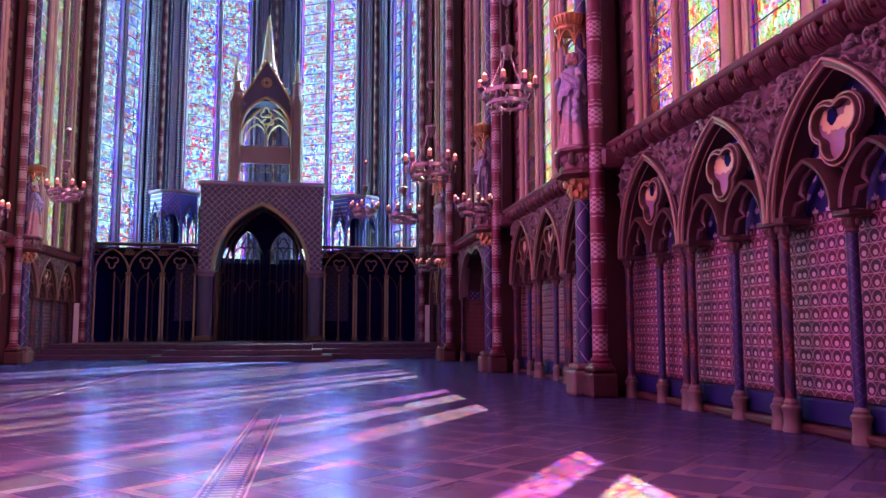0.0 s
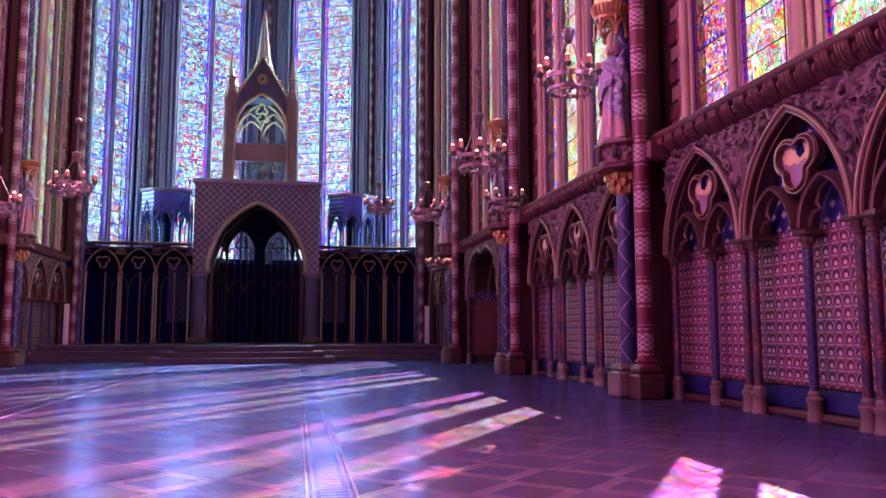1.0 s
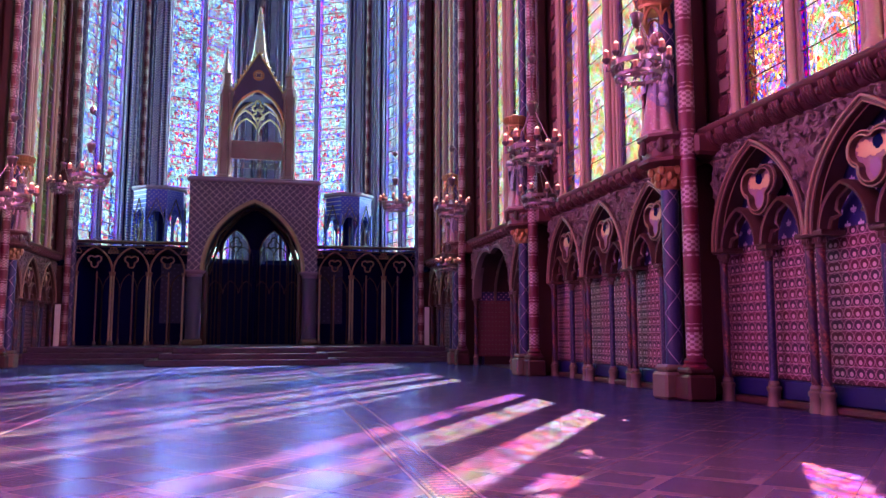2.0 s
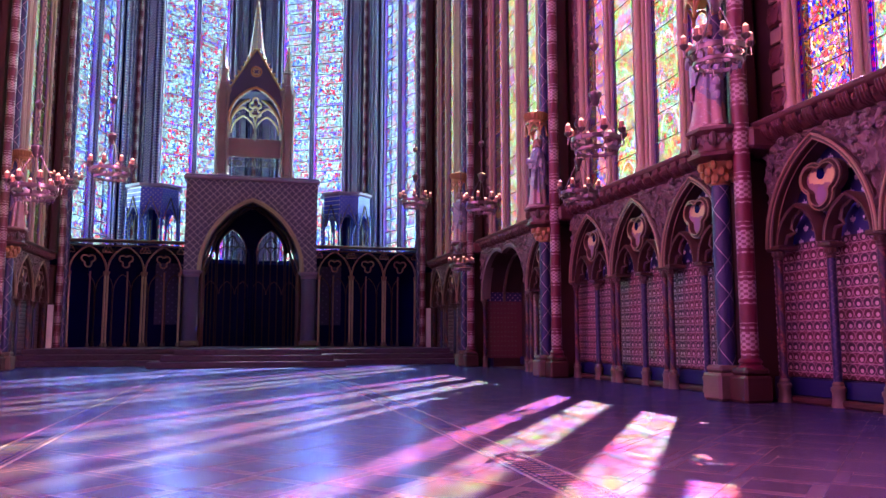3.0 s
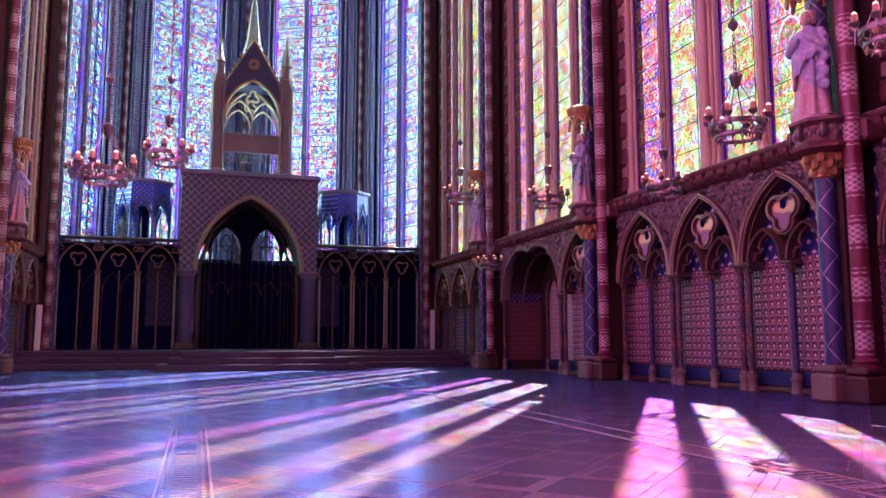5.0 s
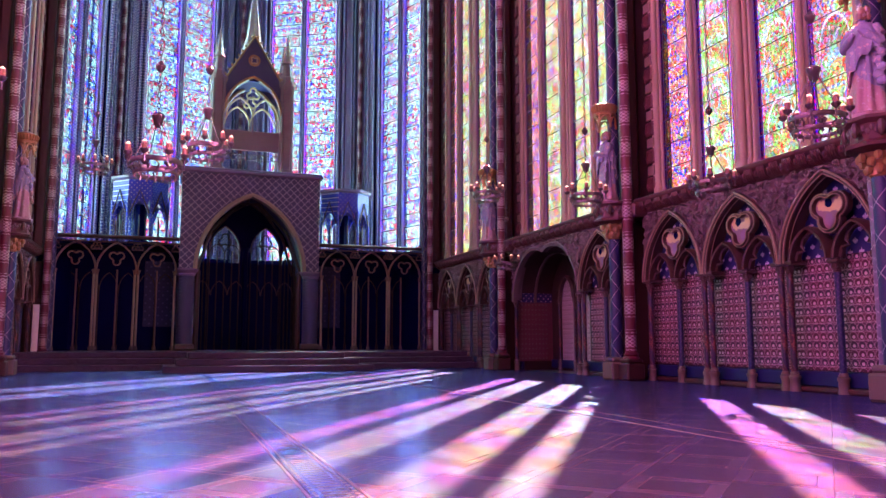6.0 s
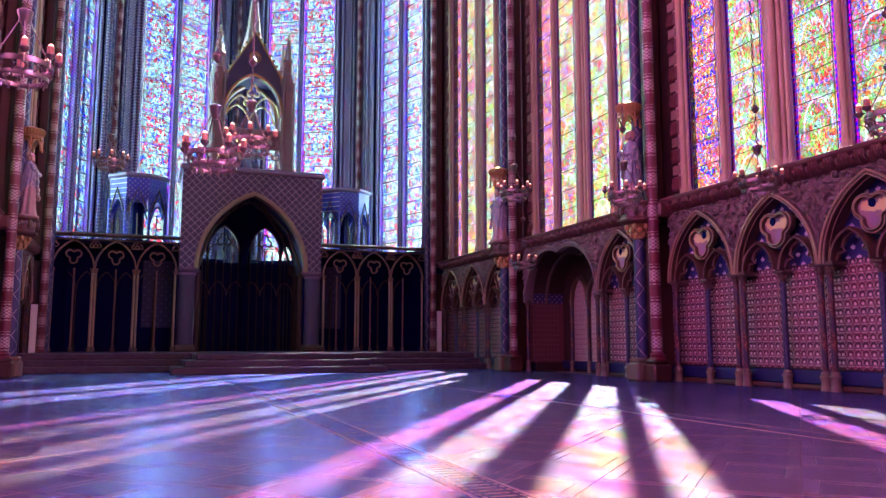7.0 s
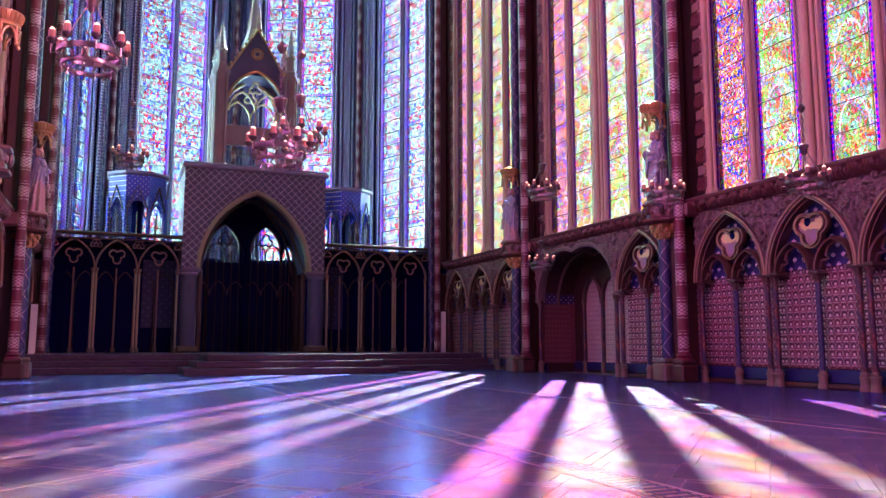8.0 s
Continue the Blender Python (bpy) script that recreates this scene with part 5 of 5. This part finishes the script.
# ---- statues ----
def statue(m, seed, label):
    """A draped standing figure in one mesh."""
    rng = random.Random(seed)
    s = Mesh()
    prof = [(0.235, 0.0, 0.0), (0.230, 0.04, 0.0), (0.205, 0.14, 0.006), (0.188, 0.28, 0.014), (0.178, 0.42, 0.022), (0.170, 0.56, 0.030), (0.160, 0.68, 0.032), (0.146, 0.80, 0.024), (0.138, 0.88, 0.014), (0.148, 0.98, 0.0), (0.150, 1.05, -0.004), (0.112, 1.11, -0.006), (0.055, 1.14, -0.006), (0.044, 1.18, -0.008)]
    n = 72
    ph, lean = rng.uniform(0, 6), rng.choice((-1, 1))

    def fold(a, z):
        """Deep pleats: broad ridges with narrow hollows between."""
        w = math.sin(7 * a + ph + 1.8 * z * lean + 0.9 * math.sin(2 * a + ph))
        return (abs(w) ** 0.7 * (1 if w > 0 else -1) * 0.5 - 0.2) * (0.6 + 0.4 * math.sin(3 * a + 2 * ph))

    rings = []
    for r, z, dx in prof:
        deep = max(0.0, min(1.0, (1.02 - z) / 0.5)) * 0.062
        rings.append([((r + deep * fold(a, z)) * math.cos(a) * 1.06 + dx * lean, (r + deep * fold(a, z)) * math.sin(a) * 0.82, z) for a in [2 * math.pi * k / n for k in range(n)]])
    s.loft(rings, True)
    for e in (-1, 1):   # sleeves and fore-arms, joined before the chest
        up = rng.uniform(0.86, 0.98)
        s.tube([(e * 0.14, 0.0, 1.07), (e * 0.195, -0.02, 0.95), (e * 0.185, -0.08, 0.84), (e * 0.09, -0.18, up), (e * 0.03, -0.195, up + 0.05)], [0.055, 0.064, 0.066, 0.048, 0.024], 12)
    # mantle from the shoulders, gathered up on one side so that its hem falls aslant in waves
    rows = 12
    outer, inner = [], []
    for i in range(rows + 1):
        f = i / rows
        ring, back = [], []
        for k in range(n):
            a = 2 * math.pi * k / n
            low = 0.50 - 0.26 * math.cos(a - math.pi * (0.5 + 0.3 * lean)) + 0.025 * math.sin(9 * a + ph)
            z = 1.085 + (low - 1.085) * f
            r = 0.125 + 0.085 * min(1.0, f * 2.2) + 0.040 * f * fold(a + 0.4, z) + 0.012 * f * math.sin(16 * a + 6 * f)
            ring.append((r * math.cos(a) * 1.06 + 0.02 * lean * f, r * math.sin(a) * 0.86, z))
            back.append(((r - 0.014) * math.cos(a) * 1.06 + 0.02 * lean * f, (r - 0.014) * math.sin(a) * 0.86, z + 0.004))
        outer.append(ring), inner.append(back)
    s.loft(outer + inner[::-1])
    for k in range(7):   # the gathered end, hanging in a zigzag
        z = 0.86 - 0.085 * k
        s.blob((lean * (0.205 + 0.018 * (-1) ** k), -0.07 - 0.01 * k, z), (0.045 + 0.004 * k, 0.035, 0.062), 8)
    s.blob((0, -0.02, 1.255), (0.062, 0.075, 0.092), 12)
    for k in range(12):
        a = math.pi * (-0.15 + 1.3 * k / 11)
        s.blob((0.062 * math.cos(a), 0.01 + 0.055 * math.sin(a), 1.30 - 0.04 * (k % 3)), (0.035, 0.035, 0.05), 6)
    s.blob((0, -0.075, 1.205), (0.035, 0.03, 0.05), 7)
    s.lathe([(0.24, -0.05), (0.24, -0.01), (0.21, 0.01)], 8, turn=math.pi / 8)
    ob = part("statue", s, M["statue"], None, label, m)
    return tagged(ob, label, "statue", "statues on the piers")


for k, (at, y) in enumerate(((RIGHT, PIER_Y[2]), (RIGHT, PIER_Y[3]), (RIGHT, PIER_Y[4]), (LEFT, PIER_Y[4]))):
    statue(at(y) @ pose(0, -0.53, 3.36, 0, 0, (20, -10, 5, 30)[k]), 11 + 7 * k,
           ("painted stone statue in a blue-grey mantle on a pier bracket", "grey-brown draped stone statue on a pier bracket", "pale grey-blue draped stone statue on a pier bracket", "pale draped stone statue with a swept cloak on a bracket")[k])


# ---- chandeliers ----
def chandelier(m, ring_r=0.235):
    t = thing("chandelier", "pinkish brass ring chandelier with lit candles on a long chain", "chandelier", m, group="chandeliers of the nave")
    c = 40
    for z, w in ((0.0, 0.024), (-0.11, 0.019)):
        r = ring_r * (1.0 if z == 0 else 0.86)
        s = Mesh()
        s.loft([[(rr * math.cos(2 * math.pi * k / c), rr * math.sin(2 * math.pi * k / c), z + h) for k in range(c)] for rr, h in ((r, -w), (r + 0.012, -w), (r + 0.016, 0), (r + 0.012, w), (r, w), (r - 0.004, 0), (r, -w))])
        part("hoop", s, M["brass"], t)
    r = ring_r * 0.95
    scroll = Mesh().tube([(r, 0, -0.02), ((r + 0.02) * math.cos(0.12), (r + 0.02) * math.sin(0.12), -0.06), (r * 0.9, 0, -0.11), (r * 0.88 * math.cos(0.05), r * 0.88 * math.sin(0.05), -0.16)], 0.010, 6).mesh("scroll", M["brass"])
    for k in range(16):
        part("scroll", scroll, None, t, "", pose(0, 0, 0, 0, 0, 22.5 * k))
    for k in range(8):
        a = 2 * math.pi * (k + 0.5) / 8
        x, y = (ring_r + 0.05) * math.cos(a), (ring_r + 0.05) * math.sin(a)
        arm = part("candle_arm", Mesh().tube([(ring_r * math.cos(a), ring_r * math.sin(a), -0.03), (x, y, -0.045), (x, y, 0.05)], 0.009, 6).lathe([(0.012, 0.03), (0.038, 0.055), (0.042, 0.075), (0.03, 0.08)], 12, (x, y, 0)), M["brass"], t)
        part("candle", Mesh().lathe([(0.027, 0.078), (0.029, 0.10), (0.028, 0.142), (0.022, 0.146)], 10, (x, y, 0)), M["wax"], arm, "ivory candle sleeve")
        part("bulb", Mesh().lathe([(0.022, 0.1465), (0.021, 0.156), (0.010, 0.166), (0.004, 0.172)], 10, (x, y, 0)), M["bulb"], arm, "lit warm bulb")
    for k in range(4):
        a = 2 * math.pi * (k + 0.25) / 4
        part("hanger", Mesh().tube([(ring_r * math.cos(a), ring_r * math.sin(a), 0.0), (0.03 * math.cos(a), 0.03 * math.sin(a), 0.42)], 0.006, 6), M["brass"], t)
    part("crown", Mesh().lathe([(0.02, 0.36), (0.045, 0.40), (0.05, 0.44), (0.065, 0.47), (0.065, 0.49), (0.02, 0.52)], 12), M["brass"], t)
    part("collar", Mesh().lathe([(0.012, 0.93), (0.045, 0.97), (0.05, 1.0), (0.015, 1.05)], 12), M["brass"], t)
    chain = Mesh()
    z = 0.53
    k = 0
    while z < 7.5:
        if not 0.90 < z < 1.04:
            dx, dy = ((1, 0), (0, 1))[k % 2]
            chain.tube([(dx * 0.016 * math.cos(b), dy * 0.016 * math.cos(b), z + 0.035 * math.sin(b)) for b in [2 * math.pi * j / 8 for j in range(8)]], 0.0055, 5, True)
        z += 0.056
        k += 1
    tagged(part("chain", chain, M["iron"], t), kind="stuff")
    part("chain_rod", Mesh().lathe([(0.008, 7.45), (0.008, 26.2)], 6), M["iron"], t)
    return t


HANGING = [(3.92, 7.81, 3.27), (3.29, 8.99, 2.72), (4.37, 11.87, 2.75), (3.48, 13.6, 2.84), (2.95, 16.2, 3.32), (4.72, 19.4, 2.44), (-4.11, 11.27, 3.02), (-2.48, 11.6, 2.45), (-1.95, 13.24, 3.04), (-3.74, 19.0, 3.93)]
K0 = chandelier(pose(*HANGING[0]))
for k, p in enumerate(HANGING[1:]):
    copy_thing(K0, pose(*p, 0, 0, 13 * (k + 1)))


# ---- floor pieces ----
def floor_pieces():
    cell, gap = 0.45, 0.0018
    floor = bpy.data.objects["floor"]

    def slab_faces(s, x0, y0, x1, y1, top=0.0):
        c = 0.002
        a = [(x0, y0, -0.0035), (x1, y0, -0.0035), (x1, y1, -0.0035), (x0, y1, -0.0035)]
        b = [(x0, y0, top - c), (x1, y0, top - c), (x1, y1, top - c), (x0, y1, top - c)]
        d = [(x0 + c, y0 + c, top), (x1 - c, y0 + c, top), (x1 - c, y1 - c, top), (x0 + c, y1 - c, top)]
        s.loft([a, b, d])
        n = len(s.v)
        s.f.append((n - 4, n - 3, n - 2, n - 1))

    h = cell / 2 - gap / 2
    w = 0.075
    solid = Mesh()
    slab_faces(solid, -h, -h, h, h)
    solid = solid.mesh("tile", M["tile"], 0)
    core = Mesh()
    slab_faces(core, -h + w, -h + w, h - w, h - w)
    core = core.mesh("tile", M["tile"], 0)
    strip = Mesh()
    slab_faces(strip, -h, -h, h - w - gap, -h + w - gap)
    strip = strip.mesh("tile_border", M["pale"], 0)
    rest, rest_pale = Mesh(), Mesh()
    near = 0
    rng = random.Random(2)
    q = math.sqrt(0.5)

    def turned(s, k0):
        """Turns what was added since k0 by 45 degrees about the origin."""
        s.v[k0:] = [(q * (a - b), q * (a + b), c) for a, b, c in s.v[k0:]]

    for i in range(-16, 70):
        for j in range(-12, 60):
            u, v = cell * (i + 0.5), cell * (j + 0.5)
            x, y = q * (u - v), q * (u + v)
            if abs(x) > 6.15 or y < -1.6 or y > 24.1 or (y > 22.3 and abs(x) < 2.4):
                continue
            framed = (i + j) % 2 == 0
            dz = rng.uniform(-0.0005, 0.0005)
            if 4.6 < y < 10.0 and -1.3 < x < 6.0 and abs(x - 1.55) > 0.35 and near < 280:
                near += 1
                if framed:
                    part("tile", core, None, floor, "", pose(x, y, dz, 0, 0, 45))
                    for k in range(4):
                        part("tile_border", strip, None, floor, "", pose(x, y, dz, 0, 0, 45 + 90 * k))
                else:
                    part("tile", solid, None, floor, "", pose(x, y, dz, 0, 0, 45))
                continue
            k0, k1 = len(rest.v), len(rest_pale.v)
            if framed:
                slab_faces(rest, u - h + w, v - h + w, u + h - w, v + h - w, dz)
                slab_faces(rest_pale, u - h, v - h, u + h - w - gap, v - h + w - gap, dz)
                slab_faces(rest_pale, u + h - w + gap, v - h, u + h, v + h - w - gap, dz)
                slab_faces(rest_pale, u - h + w + gap, v + h - w + gap, u + h, v + h, dz)
                slab_faces(rest_pale, u - h, v - h + w + gap, u - h + w - gap, v + h, dz)
            else:
                slab_faces(rest, u - h, v - h, u + h, v + h, dz)
            turned(rest, k0), turned(rest_pale, k1)
    tagged(part("tile_field", rest, M["tile"], floor, "", smooth=0), kind="stuff")
    tagged(part("tile_border_field", rest_pale, M["pale"], floor, "", smooth=0), kind="stuff")
    # two inlaid bands along the nave
    for x in (-1.55, 1.55):
        for e in (-1, 1):
            band = Mesh()
            for j in range(24):
                slab_faces(band, x + e * 0.125 - 0.008, -2.0 + j * 1.0, x + e * 0.125 + 0.008, -2.0 + j * 1.0 + 0.994, 0.005)
            tagged(part("inlay_line", band, M["inlay"], floor, "", smooth=0), kind="stuff")
        field = Mesh()
        for j in range(24):
            slab_faces(field, x - 0.112, -2.0 + j * 1.0, x + 0.112, -2.0 + j * 1.0 + 0.994, 0.0045)
        tagged(part("inlay_ground", field, M["tile"], floor, "", smooth=0), kind="stuff")
        marks = Mesh()
        for j in range(24 * 14):
            y = -2.0 + j / 14.0 + 0.03
            marks.add([(x - 0.06, y - 0.012, 0.0055), (x + 0.06, y - 0.012, 0.0055), (x + 0.06, y + 0.012, 0.0055), (x - 0.06, y + 0.012, 0.0055)], [(0, 1, 2, 3)])
            for e in (-1, 1):
                cx = x + e * 0.09
                marks.add([(cx - 0.014, y, 0.0055), (cx, y - 0.026, 0.0055), (cx + 0.014, y, 0.0055), (cx, y + 0.026, 0.0055)], [(0, 1, 2, 3)])
        tagged(part("inlay_mark", marks, M["inlay"], floor, "", smooth=0), kind="stuff")


floor_pieces()
